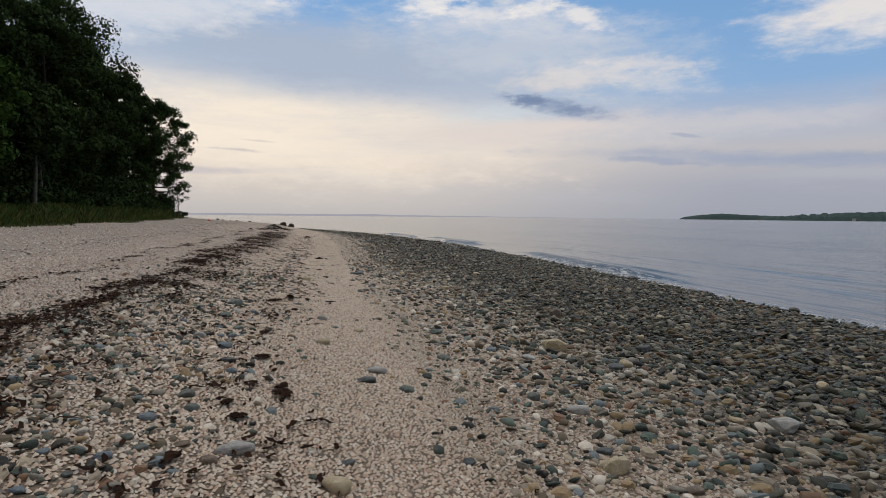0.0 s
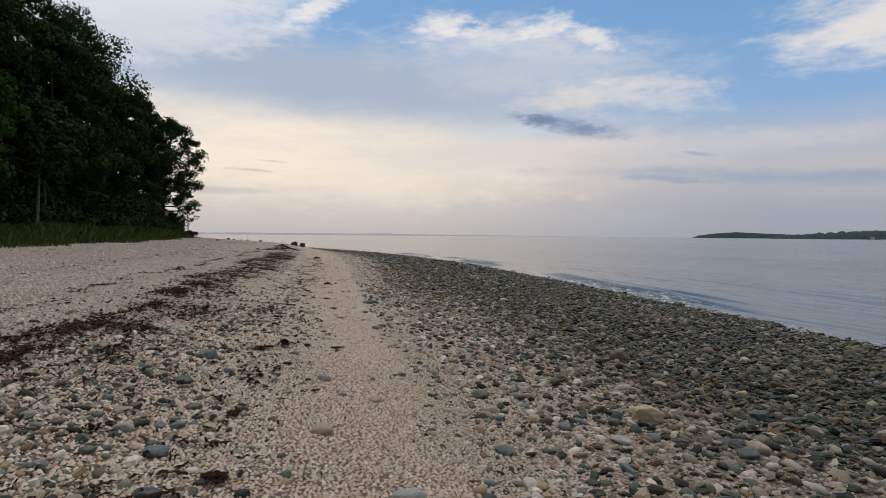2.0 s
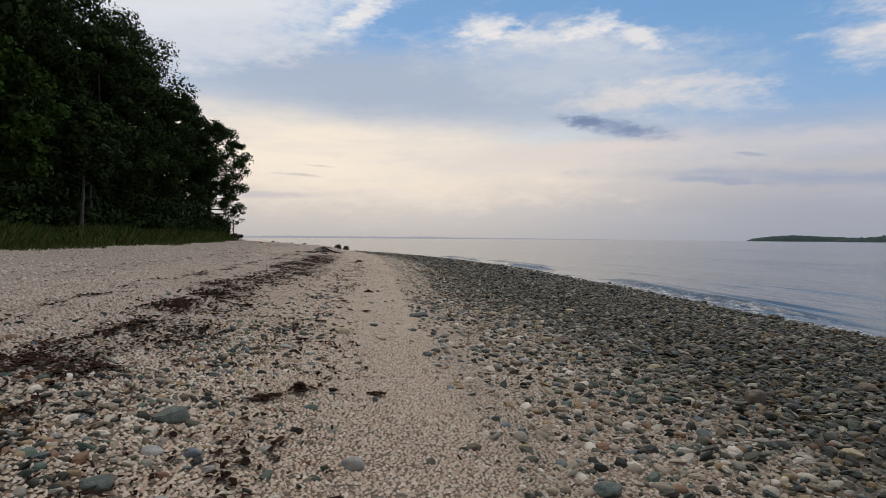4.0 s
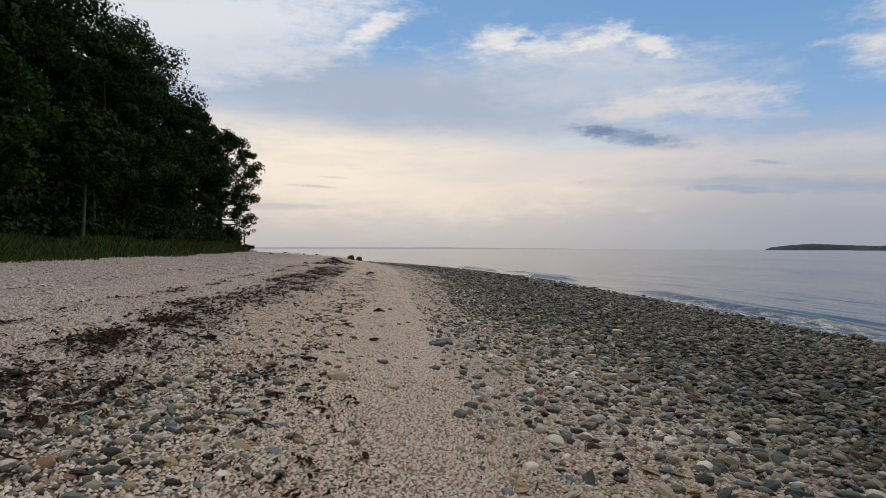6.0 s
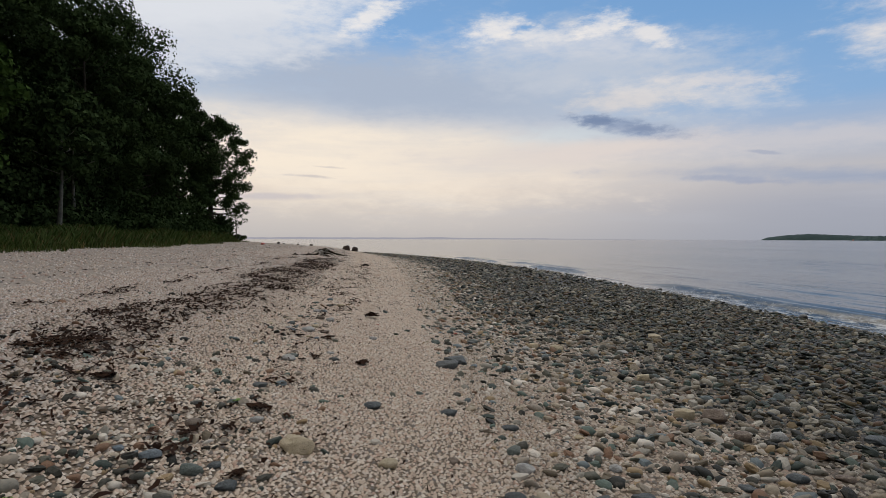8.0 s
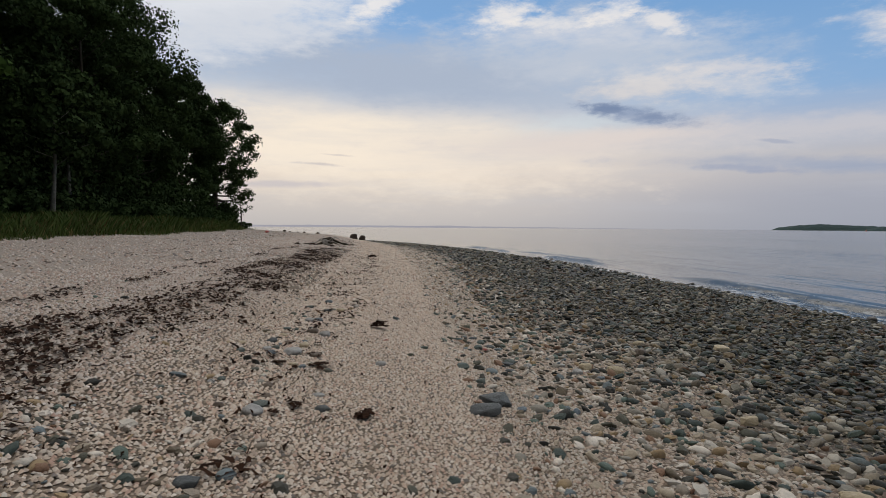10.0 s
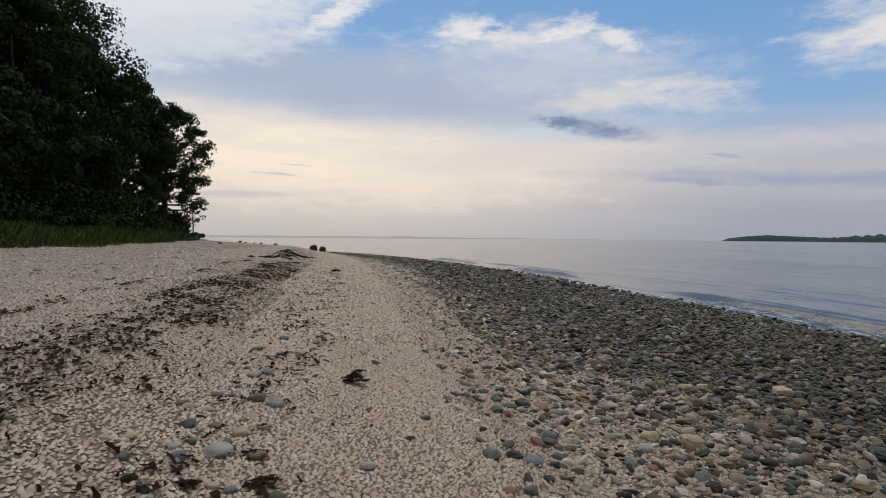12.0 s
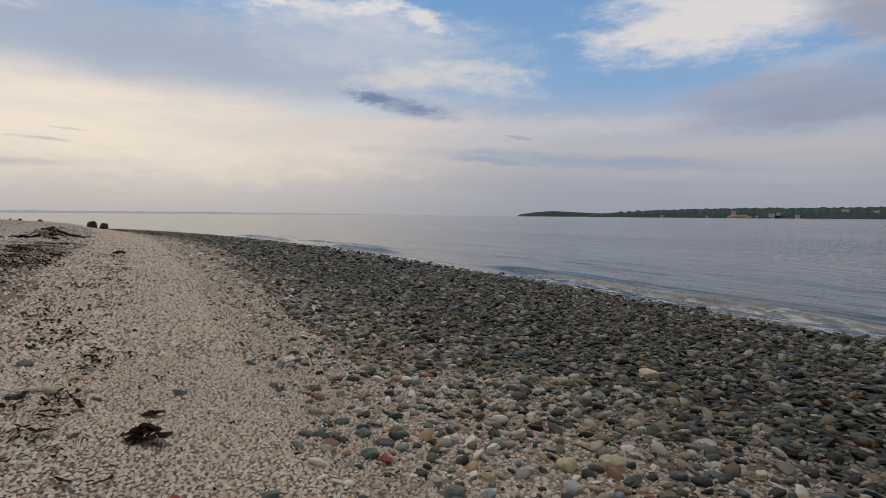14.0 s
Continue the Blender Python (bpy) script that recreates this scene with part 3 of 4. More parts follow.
def domes(name, p, size, flat, mat, rng, sides=6, rings=((0.7, -0.45), (1.0, 0.15), (0.72, 0.68)), top=0.85, sink=-0.1, angular=0.0, round_=0.0):
    """Half-sunk stones at the places p: long radius size, height flat * size."""
    count = len(p)
    turn = rng.uniform(0, 6.283, count)
    narrow = rng.uniform(0.58 + 0.2 * round_, 0.95, count)
    lean = rng.normal(0, 0.26 - 0.12 * round_, (count, 2))
    angle = np.arange(sides) * 6.283185 / sides
    local = []
    for r, h in rings:
        rr = r * rng.uniform(0.66 + 0.16 * round_, 1.2 - 0.06 * round_, (count, sides))
        local.append(np.stack([rr * np.cos(angle), rr * np.sin(angle), np.full((count, sides), h) + rng.normal(0, 0.06, (count, sides))], -1))
    if top:
        local.append(np.stack([rng.normal(0, 0.12, (count, 1)), rng.normal(0, 0.12, (count, 1)), np.full((count, 1), top)], -1))
    v = np.concatenate(local, 1)
    v[..., 1] *= narrow[:, None]
    v[..., 2] = v[..., 2] * flat[:, None] + v[..., 0] * lean[:, :1] + v[..., 1] * lean[:, 1:]
    c, s = np.cos(turn)[:, None], np.sin(turn)[:, None]
    x, y = v[..., 0] * c - v[..., 1] * s, v[..., 0] * s + v[..., 1] * c
    z0 = height(p[:, 0], p[:, 1])
    v = np.stack([p[:, :1] + x * size[:, None], p[:, 1:2] + y * size[:, None], z0[:, None] + (v[..., 2] - sink) * size[:, None]], -1)
    per = v.shape[1]
    tri = []
    for ring in range(len(rings) - 1):
        for i in range(sides):
            a, b = ring * sides + i, ring * sides + (i + 1) % sides
            tri += [(a, b, b + sides), (a, b + sides, a + sides)]
    last = (len(rings) - 1) * sides
    tri += [(last + i, last + (i + 1) % sides, per - 1) for i in range(sides)] if top else [(last, last + i, last + i + 1) for i in range(1, sides - 1)]
    faces = (np.array(tri)[None] + (np.arange(count) * per)[:, None, None]).reshape(-1, 3)
    me = mesh_of(name, v.reshape(-1, 3), faces, mat)
    if angular:
        me.polygons.foreach_set("use_smooth", np.repeat(rng.random(count) > angular, len(tri)))
    return me


rng = np.random.default_rng(7)


def stone_share(u, y, patch):
    """How much of the ground is stones: bare strip in the middle, shingle towards the sea."""
    edge_at = 0.78 + 0.3 * patch
    right = np.where(u > edge_at, np.clip(0.62 + 0.4 * (u - edge_at) / 1.6 + 0.25 * patch, 0, 1), 0)
    band = np.exp(-((u + 1.4) / 0.85) ** 2) * np.clip(0.85 + 1.3 * patch, 0.06, 1) * np.interp(y, [10.8, 13.0], [1.0, 0.16])
    upper = np.where(u < -2.2, 0.05, 0.0)
    edge = 0.02
    return np.clip(np.maximum.reduce([right, 0.9 * band, upper + 0 * u, edge + 0 * u]), 0, 1)


def cobbles(name, x0, x1, y0, y1, cell, low, high, label, simple=False, scaled=True):
    p = lattice(x0, x1, y0, y1, cell, rng)
    u = across(p[:, 0], p[:, 1])
    share = stone_share(u, p[:, 1], patches(p, 0.9, 3.0))
    p = p[(rng.random(len(p)) < share) & (u < 11.2) & free(p, 0.035)]
    size = low * (high / low) ** (rng.random(len(p)) ** 1.35)
    if scaled:
        size = size * np.interp(across(p[:, 0], p[:, 1]), [-3, 0.5, 2.5, 5], [0.55, 0.62, 0.85, 1.0])
    me = domes(name, p, size, rng.uniform(0.34, 0.75, len(p)), COBBLE, rng, *((5, ((0.95, -0.2), (0.8, 0.5)), 0.7) if simple else ()), angular=0.55)
    return tagged(new(name, me), label, "stones", kind="stuff")


WET = "dark damp rounded shingle towards the water"
cobbles("shingle", -3.4, 7.0, 1.8, 13.0, 0.084, 0.022, 0.092, "grey, green and brown rounded beach shingle")
cobbles("shingle", -3.4, 7.0, 13.0, 23.0, 0.09, 0.024, 0.092, "grey, green and brown rounded beach shingle")
cobbles("shingle", 7.0, 11.4, 5.0, 32.0, 0.12, 0.04, 0.105, WET, True)
cobbles("shingle", -3.4, 11.2, -7.0, 1.85, 0.24, 0.04, 0.095, "grey and brown rounded beach shingle", True)
cobbles("shingle", 7.0, 11.3, 1.85, 5.0, 0.14, 0.04, 0.1, WET, True)
cobbles("shingle", -3.0, 0.0, 1.9, 13.0, 0.055, 0.016, 0.05, "grey, green and pale beach stones above the bare gravel", False, False)
cobbles("shingle", -3.0, 7.0, 23.0, 40.0, 0.15, 0.045, 0.11, "grey beach shingle", True)
cobbles("shingle", -9.0, 11.4, 32.0, 90.0, 0.36, 0.08, 0.17, "grey beach shingle", True)


def gravel(name, x0, x1, y0, y1, cell, low, high):
    p = lattice(x0, x1, y0, y1, cell, rng)
    u = across(p[:, 0], p[:, 1])
    share = np.interp(u, [-11.5, -8, -3, 1, 2.2, 4], [0.35, 0.6, 0.9, 0.97, 0.75, 0.38])
    p = p[(rng.random(len(p)) < share) & free(p, 0.0)]
    size = rng.uniform(low, high, len(p)) * 1.24
    among = 1.0 if x0 > 1 else 0.0  # lies lower where it fills in between the shingle
    me = domes(name, p, size * (1 - 0.14 * among), rng.uniform(0.85, 1.3, len(p)) * (1 - 0.3 * among), GRAVEL, rng, 5, ((1.0, 0.0),), 0.8, -0.27 + 0.2 * among, round_=1.0)
    return tagged(new(name, me), "pale pinkish shell and pebble gravel", "gravel", kind="stuff")


gravel("gravel", -0.75, 1.35, 2.3, 13.0, 0.022, 0.0068, 0.0128)
gravel("gravel", -0.75, 1.35, 13.0, 18.6, 0.022, 0.0068, 0.0128)
gravel("gravel", -1.8, -0.75, 2.3, 18.6, 0.0255, 0.0075, 0.0142)
gravel("gravel", 1.35, 2.6, 2.3, 18.6, 0.03, 0.0095, 0.021)
gravel("gravel", 2.6, 4.4, 2.3, 18.6, 0.04, 0.013, 0.028)
gravel("gravel", -3.4, -1.8, 2.3, 19.0, 0.034, 0.009, 0.017)
gravel("gravel", -5.0, -3.4, 3.0, 22.0, 0.052, 0.011, 0.022)
gravel("gravel", -3.4, -1.8, 19.0, 22.0, 0.055, 0.011, 0.022)
gravel("gravel", -1.2, 1.8, 18.6, 23.0, 0.042, 0.012, 0.022)
gravel("gravel", -1.4, 2.0, 23.0, 32.0, 0.065, 0.016, 0.03)
gravel("gravel", -4.0, -1.2, 18.6, 31.0, 0.09, 0.013, 0.026)
gravel("gravel", -12.0, -5.0, 6.0, 34.0, 0.15, 0.016, 0.036)
gravel("gravel", -5.0, -2.5, 22.0, 60.0, 0.2, 0.024, 0.045)
gravel("gravel", -6.5, 3.0, 32.0, 60.0, 0.13, 0.028, 0.05)
gravel("gravel", -14.0, -5.0, 34.0, 70.0, 0.32, 0.03, 0.055)
gravel("gravel", -9.0, 3.4, -7.0, 2.3, 0.2, 0.02, 0.045)

# ---------------------------------------------------------------- tools for things
def part(name, me, parent=None, label=""):
    ob = new(name, me)
    if parent is not None:
        ob.parent = parent
    return tagged(ob, label) if label else ob


def rounded(name, size, mat, seed, rough=0.16, level=3, square=0.0, cuts=0):
    """A worn stone: a ball pressed to size, dented by two scales of noise. Its base is the origin."""
    bm = bmesh.new()
    bmesh.ops.create_icosphere(bm, subdivisions=level, radius=1.0)
    shift = Vector((seed * 3.7, seed * 1.9, seed * 5.3))
    for v in bm.verts:
        d = v.co.normalized()
        k = 1 + rough * noise.noise(d * 1.1 + shift) + 0.5 * rough * noise.noise(d * 2.7 + shift)
        if square:
            k *= 1 + square * (1 / max(abs(d.x), abs(d.y), abs(d.z)) - 1.2)
        v.co = Vector((d.x * size[0], d.y * size[1], d.z * size[2])) * k
    g = random.Random(seed)
    for cut in range(cuts):
        d = Vector((g.gauss(0, 1), g.gauss(0, 1), g.gauss(0, 0.8))).normalized()
        support = math.sqrt((d.x * size[0]) ** 2 + (d.y * size[1]) ** 2 + (d.z * size[2]) ** 2)
        far = support * g.uniform(0.62, 0.86)
        for v in bm.verts:
            over = v.co.dot(d) - far
            if over > 0:
                v.co -= d * over * 0.88
    for f in bm.faces:
        f.smooth = True
    me = bpy.data.meshes.new(name)
    bm.to_mesh(me)
    bm.free()
    me.materials.append(mat)
    return me


def tubes(name, lines, mat, sides=6):
    """Tapered tubes in one mesh; a line is a list of (point, radius)."""
    verts, faces = [], []
    for line in lines:
        start = len(verts)
        for i, (p, r) in enumerate(line):
            a, b = Vector(line[max(i - 1, 0)][0]), Vector(line[min(i + 1, len(line) - 1)][0])
            axis = (b - a).normalized() if (b - a).length > 1e-6 else Vector((0, 0, 1))
            side = axis.orthogonal().normalized()
            other = axis.cross(side)
            for j in range(sides):
                t = 6.283185 * j / sides
                verts.append(Vector(p) + r * (math.cos(t) * side + math.sin(t) * other))
        for i in range(len(line) - 1):
            for j in range(sides):
                a, b = start + i * sides + j, start + i * sides + (j + 1) % sides
                faces.append((a, b, b + sides, a + sides))
    return mesh_of(name, np.array([tuple(v) for v in verts]), np.array(faces), mat)


def at_ground(x, y, dz=0.0, turn=0.0, tilt=0.0):
    return pose(x, y, float(height(x, y)) + dz, tilt, 0, turn)


# ---------------------------------------------------------------- trees
def leaves(name, centres, radii, per, leaf, mat, seed):
    """Leaves as small bent cards, thickest on the outside of each clump."""
    g = np.random.default_rng(seed)
    count = len(centres) * per
    c = np.repeat(np.asarray(centres), per, 0)
    r = np.repeat(np.asarray(radii), per)
    d = g.normal(size=(count, 3))
    d /= np.linalg.norm(d, axis=1)[:, None]
    p = c + d * (r * g.random(count) ** 0.45)[:, None] * np.array([1, 1, 0.75])
    face = d + 0.32 * g.normal(size=(count, 3))
    a = np.cross(face, g.normal(size=(count, 3)))
    a /= np.linalg.norm(a, axis=1)[:, None]
    b = np.cross(face, a)
    b /= np.linalg.norm(b, axis=1)[:, None]
    s = (leaf * g.uniform(0.6, 1.35, count))[:, None]
    fold = np.cross(a, b) * s * 0.3
    v = np.stack([p - a * s * 0.85, p + b * s * 0.72 + fold, p + a * s * 0.85, p - b * s * 0.72 + fold], 1).reshape(-1, 3)
    return mesh_of(name, v, np.arange(count * 4).reshape(-1, 4), mat, smooth=False)


def tree(kind, tall, spread, trunk_r, bare, seed, leaf_mat=None, bark=None, per=120, leaf=0.2, clumps=70, lean=(0.0, 0.0), side=(0.0, 0.0), puff=(0.17, 0.3)):
    """A broad-leaved tree: tapered trunk, limbs that fork, and clumps of leaves at the ends of the limbs."""
    g = random.Random(seed)
    root = new(kind)
    lines = []
    trunk = []
    for i in range(9):
        f = i / 8
        trunk.append(((lean[0] * f * f * tall + 0.12 * math.sin(3 * f + seed), lean[1] * f * f * tall + 0.12 * math.cos(2.3 * f + seed), f * tall * 0.8 - 0.15), trunk_r * (1.25 - 1.05 * f) * (1.35 if i == 0 else 1)))
    centres, radii = [], []
    for i in range(clumps):
        f = bare + (1 - bare) * (i + g.random()) / clumps
        k = min(0.999, f * 0.98 / 0.8 / 1.2) * 8
        j = min(int(k), 7)
        base = Vector(trunk[j][0]).lerp(Vector(trunk[j + 1][0]), k - j)
        turn = i * 2.4 + g.uniform(-0.5, 0.5)
        shape = math.sin(math.pi * min(1.0, max(0.0, (f - bare) / (1 - bare)) * 0.82 + 0.16)) ** 0.7
        reach = spread * shape * (0.35 + 0.65 * g.random() ** 0.5)
        tip = base + Vector((math.cos(turn) * reach + side[0] * reach, math.sin(turn) * reach + side[1] * reach, 0))
        tip.z = tall * f * 0.95 + g.uniform(-0.04, 0.05) * tall
        if i % 2 == 0:
            mid = base.lerp(tip, 0.5) + Vector((0, 0, -0.06 * reach))
            r = trunk_r * 0.42 * (1.15 - f)
            lines.append([(tuple(base), r), (tuple(mid), r * 0.7), (tuple(tip), r * 0.25)])
        centres.append(tuple(tip))
        radii.append(spread * g.uniform(*puff))
    part("trunk", tubes("trunk", [trunk], bark or BARK, 9), root)
    for line in lines[::2]:
        part("limb", tubes("limb", [line], bark or BARK, 5), root)
    part("crown", leaves("crown", centres, radii, per, leaf, leaf_mat or LEAF, seed), root)
    return root


def stand(kind, ob, x, y, turn, label, group="trees at the edge of the wood"):
    ob.matrix_world = at_ground(x, y, -0.05, turn)
    return tagged(ob, label, "tree", group)


big = tree("oak_tree", 22, 6.2, 0.34, 0.2, 3, clumps=110, per=190, leaf=0.155)
stand("oak_tree", big, -25.0, 66.5, 20, "tall dark oak with a dense crown at the wood's edge")
wide = tree("oak_tree", 22, 6.8, 0.36, 0.16, 11, clumps=115, per=190, leaf=0.155)
stand("oak_tree", wide, -26.0, 56.0, 70, "tall dark oak with a dense crown at the wood's edge")
tall_tree = tree("oak_tree", 20, 6.0, 0.3, 0.14, 19, clumps=105, per=190, leaf=0.155)
stand("oak_tree", tall_tree, -25.0, 45.5, 150, "tall dark oak with a dense crown at the wood's edge")
for source, x, y, turn in ((big, -25.5, 36.0, 200), (wide, -25.5, 26.5, 300), (tall_tree, -24.5, 17.0, 40), (wide, -34, 62, 130), (big, -34, 51, 260), (wide, -35, 40, 15), (tall_tree, -34, 30, 90), (tall_tree, -31.5, 73, 310), (big, -29.5, 60.5, 75), (wide, -29.5, 50.5, 190), (big, -29.5, 40.5, 330), (wide, -29.0, 31.0, 110)):
    tagged(copy_thing(source, at_ground(x, y, -0.05, turn)))
tip_tree = tree("oak_tree", 14.2, 4.2, 0.3, 0.27, 27, clumps=120, per=120, leaf=0.15, lean=(0.05, 0.0), side=(0.12, 0), puff=(0.1, 0.25))
stand("oak_tree", tip_tree, -19.8, 76.5, 0, "leaning oak with ragged seaward boughs at the end of the wood")
second = tree("oak_tree", 15.5, 4.4, 0.26, 0.2, 31, clumps=72, per=230, leaf=0.17)
stand("oak_tree", second, -21.5, 71.5, 80, "dark oak with a dense crown at the wood's edge")
for x, y, turn in ((-21.0, 60.0, 200), (-20.8, 51.0, 30), (-20.5, 33.5, 300), (-20.5, 24.5, 100), (-23.0, 75.5, 250)):
    copy_thing(second, at_ground(x, y, -0.05, turn))
young = tree("young_tree", 9.0, 2.7, 0.09, 0.32, 41, LIGHT_LEAF, PALE_BARK, clumps=40, per=130, leaf=0.15)
stand("young_tree", young, -16.6, 32.0, 10, "young tree with lighter green leaves before the dark wood")
copy_thing(young, at_ground(-17.4, 27.0, -0.05, 120))
pale = tree("birch_tree", 8.5, 2.4, 0.13, 0.5, 43, LEAF, PALE_BARK, clumps=36, per=120, leaf=0.17)
stand("birch_tree", pale, -18.3, 43.2, 0, "slender tree with a pale bare trunk before the dark wood")
copy_thing(pale, at_ground(-19.6, 47.5, -0.05, 140))
sapling = tree("sapling", 6.8, 1.25, 0.06, 0.3, 51, LEAF, BARK, clumps=40, per=26, leaf=0.11, puff=(0.16, 0.4))
stand("sapling", sapling, -16.9, 76.0, 0, "thin sapling with a small tuft of leaves")


def bush(kind, wide_, tall, seed, mat, per=110, count=16):
    g = random.Random(seed)
    root = new(kind)
    centres, radii, lines = [], [], []
    for i in range(count):
        t, r = i * 2.4, wide_ * math.sqrt((i + 0.5) / count)
        c = (math.cos(t) * r, math.sin(t) * r, tall * (0.28 + 0.5 * g.random() * (1 - 0.55 * r / wide_)))
        centres.append(c)
        radii.append(tall * g.uniform(0.22, 0.36))
        lines.append([((0.1 * math.cos(t), 0.1 * math.sin(t), -0.1), 0.03), ((c[0] * 0.6, c[1] * 0.6, c[2] * 0.7), 0.018), (c, 0.006)])
    for line in lines[::3]:
        part("stem", tubes("stem", [line], BARK, 5), root)
    part("foliage", leaves("foliage", centres, radii, per, 0.16, mat, seed), root)
    return root


shrub = bush("shrub", 2.6, 2.6, 5, LEAF, 150, 20)
shrub.matrix_world = at_ground(-19.6, 73.5, -0.05)
tagged(shrub, "dark shrub in the undergrowth below the trees", "shrub", "shrubs under the trees")
k = random.Random(9)
for i in range(22):
    y = 14 + i * 2.75
    x = -20.4 - 1.6 * k.random() + (0.9 if 55 < y < 72 else 0)
    copy_thing(shrub, at_ground(x, y, -0.1, k.uniform(0, 360)))
thicket = bush("thicket", 3.2, 6.5, 25, LEAF, 190, 22)
thicket.matrix_world = at_ground(-21.5, 66.0, -0.1)
tagged(thicket, "dense dark thicket closing the front of the wood", "shrub", "thickets under the trees")
for i in range(11):
    copy_thing(thicket, at_ground(-22.2 - 1.2 * k.random(), 12 + i * 5.0, -0.1, k.uniform(0, 360)))
for i in range(5):
    copy_thing(thicket, at_ground(-30 - 2 * k.random(), 14 + i * 9.5, -0.1, k.uniform(0, 360)))
screen = bush("thicket", 1.9, 4.4, 35, LEAF, 170, 16)
screen.matrix_world = at_ground(-20.0, 77.0, -0.1)
tagged(screen, "dark thicket at the foot of the last oak", "shrub", "thickets under the trees")
hanging = bush("thicket", 1.3, 3.4, 37, LEAF, 120, 12)
hanging.matrix_world = at_ground(-19.0, 77.8, -0.1)
tagged(hanging, "leafy young growth beside the last oak", "shrub", "thickets under the trees")
low_shrub = bush("shrub", 0.9, 1.0, 15, LEAF, 26, 9)
low_shrub.matrix_world = at_ground(-17.0, 77.0, -0.05)
tagged(low_shrub, "low scrubby bush at the end of the wood", "shrub", "shrubs under the trees")
copy_thing(low_shrub, at_ground(-18.0, 75.6, -0.05, 160))


# ---------------------------------------------------------------- grass
def grass(name, count, seed):
    g = np.random.default_rng(seed)
    y = 2 + 77 * g.random(count) ** 0.85
    u = -11.7 - 8.0 * g.random(count) ** 0.85 + 0.5 * np.sin(0.5 * y) + 0.25 * np.sin(1.3 * y)
    x = u - 0.72 * (across(0 * y, y))
    keep = (x < -11.2)
    x, y, u = x[keep], y[keep], u[keep]
    m = len(x)
    edge = np.clip((-11.6 - u) / 1.5, 0.25, 1)
    h = g.uniform(0.35, 0.9, m) * edge * (1 + 0.3 * np.sin(0.9 * y + u) * np.sin(0.37 * y))
    t = g.uniform(0, 6.283, m)
    w = g.uniform(0.008, 0.02, m)
    bend = g.uniform(0.1, 0.75, m) * h
    bt = g.uniform(0, 6.283, m)
    z = height(x, y) - 0.02
    ax, ay = np.cos(t) * w, np.sin(t) * w
    v = np.stack([np.stack([x - ax, y - ay, z], 1), np.stack([x + ax, y + ay, z], 1),
                  np.stack([x + ax * 0.7 + 0.4 * bend * np.cos(bt), y + ay * 0.7 + 0.4 * bend * np.sin(bt), z + 0.6 * h], 1),
                  np.stack([x + bend * np.cos(bt), y + bend * np.sin(bt), z + h], 1)], 1).reshape(-1, 3)
    return tagged(new(name, mesh_of(name, v, np.arange(m * 4).reshape(-1, 4), BLADE)), "tall green marsh grass between beach and wood", "grass", kind="stuff")


grass("grass", 68000, 21)


# ---------------------------------------------------------------- seaweed
def strands(name, p, turn, length, width, mat, g, lift=0.015):
    """Curled ribbons of seaweed lying on the ground."""
    count, seg = len(p), 4
    bend = g.normal(0, 0.8, count)
    rows = []
    x, y, a = p[:, 0].copy(), p[:, 1].copy(), turn.copy()
    for i in range(seg + 1):
        w = width * (0.5, 1.0, 0.9, 1.0, 0.3)[i] * g.uniform(0.6, 1.3, count)
        z = height(x, y) + lift * g.uniform(0.2, 1.6, count) + 0.017
        roll = g.uniform(-0.4, 0.4, count) * w
        rows.append(np.stack([np.stack([x - np.sin(a) * w, y + np.cos(a) * w, z + roll], 1), np.stack([x + np.sin(a) * w, y - np.cos(a) * w, z - roll * 0.6], 1)], 1))
        x, y, a = x + np.cos(a) * length / seg, y + np.sin(a) * length / seg, a + bend / seg + g.normal(0, 0.25, count)
    v = np.concatenate(rows, 1)
    per = v.shape[1]
    quad = np.array([(2 * i, 2 * i + 1, 2 * i + 3, 2 * i + 2) for i in range(seg)])
    faces = (quad[None] + (np.arange(count) * per)[:, None, None]).reshape(-1, 4)
    return mesh_of(name, v.reshape(-1, 3), faces, mat)


def wrack(name, middle, half, y0, y1, count, long_, wide_, seed, label, clump=1.0):
    g = np.random.default_rng(seed)
    y = g.uniform(y0, y1, count)
    u = middle + half * g.normal(0, 0.5, count) + 0.12 * np.sin(0.8 * y) + 0.1 * np.sin(2.1 * y)
    p = np.stack([u - (across(0 * y, y)), y], 1)
    keep = g.random(count) < np.clip(0.35 + clump * 1.6 * patches(p * np.array([1.8, 0.8]), 1.6, seed), 0.05, 1)
    p = p[keep]
    m = len(p)
    return tagged(new(name, strands(name, p, g.normal(1.4, 0.7, m), long_ * g.uniform(0.5, 1.6, m), wide_ * g.uniform(0.4, 1.5, m), WEED, g)), label, "seaweed", kind="stuff")


LINE = "line of dark brown dried seaweed along the beach"
wrack("wrack_line", -2.2, 0.28, -7.0, 13.0, 7600, 0.09, 0.014, 61, LINE, 0.85)
wrack("wrack_line", -1.75, 0.34, -7.0, 13.0, 2900, 0.08, 0.012, 67, LINE, 1.0)
wrack("wrack_line", -2.3, 0.36, 13.0, 30.0, 5200, 0.075, 0.013, 69, LINE, 0.45)
wrack("wrack_line", -1.8, 0.36, 13.0, 30.0, 4000, 0.07, 0.013, 70, LINE, 0.5)
wrack("wrack_line", -1.9, 0.6, -7.0, 30.0, 3000, 0.09, 0.011, 68, LINE, 0.6)
wrack("wrack_line", -2.2, 0.75, 28.0, 62.0, 2300, 0.22, 0.024, 62, LINE, 0.8)
wrack("wrack_line", -3.45, 0.16, -7.0, 34.0, 2600, 0.1, 0.012, 63, "thin older line of dried seaweed higher up the beach", 0.9)
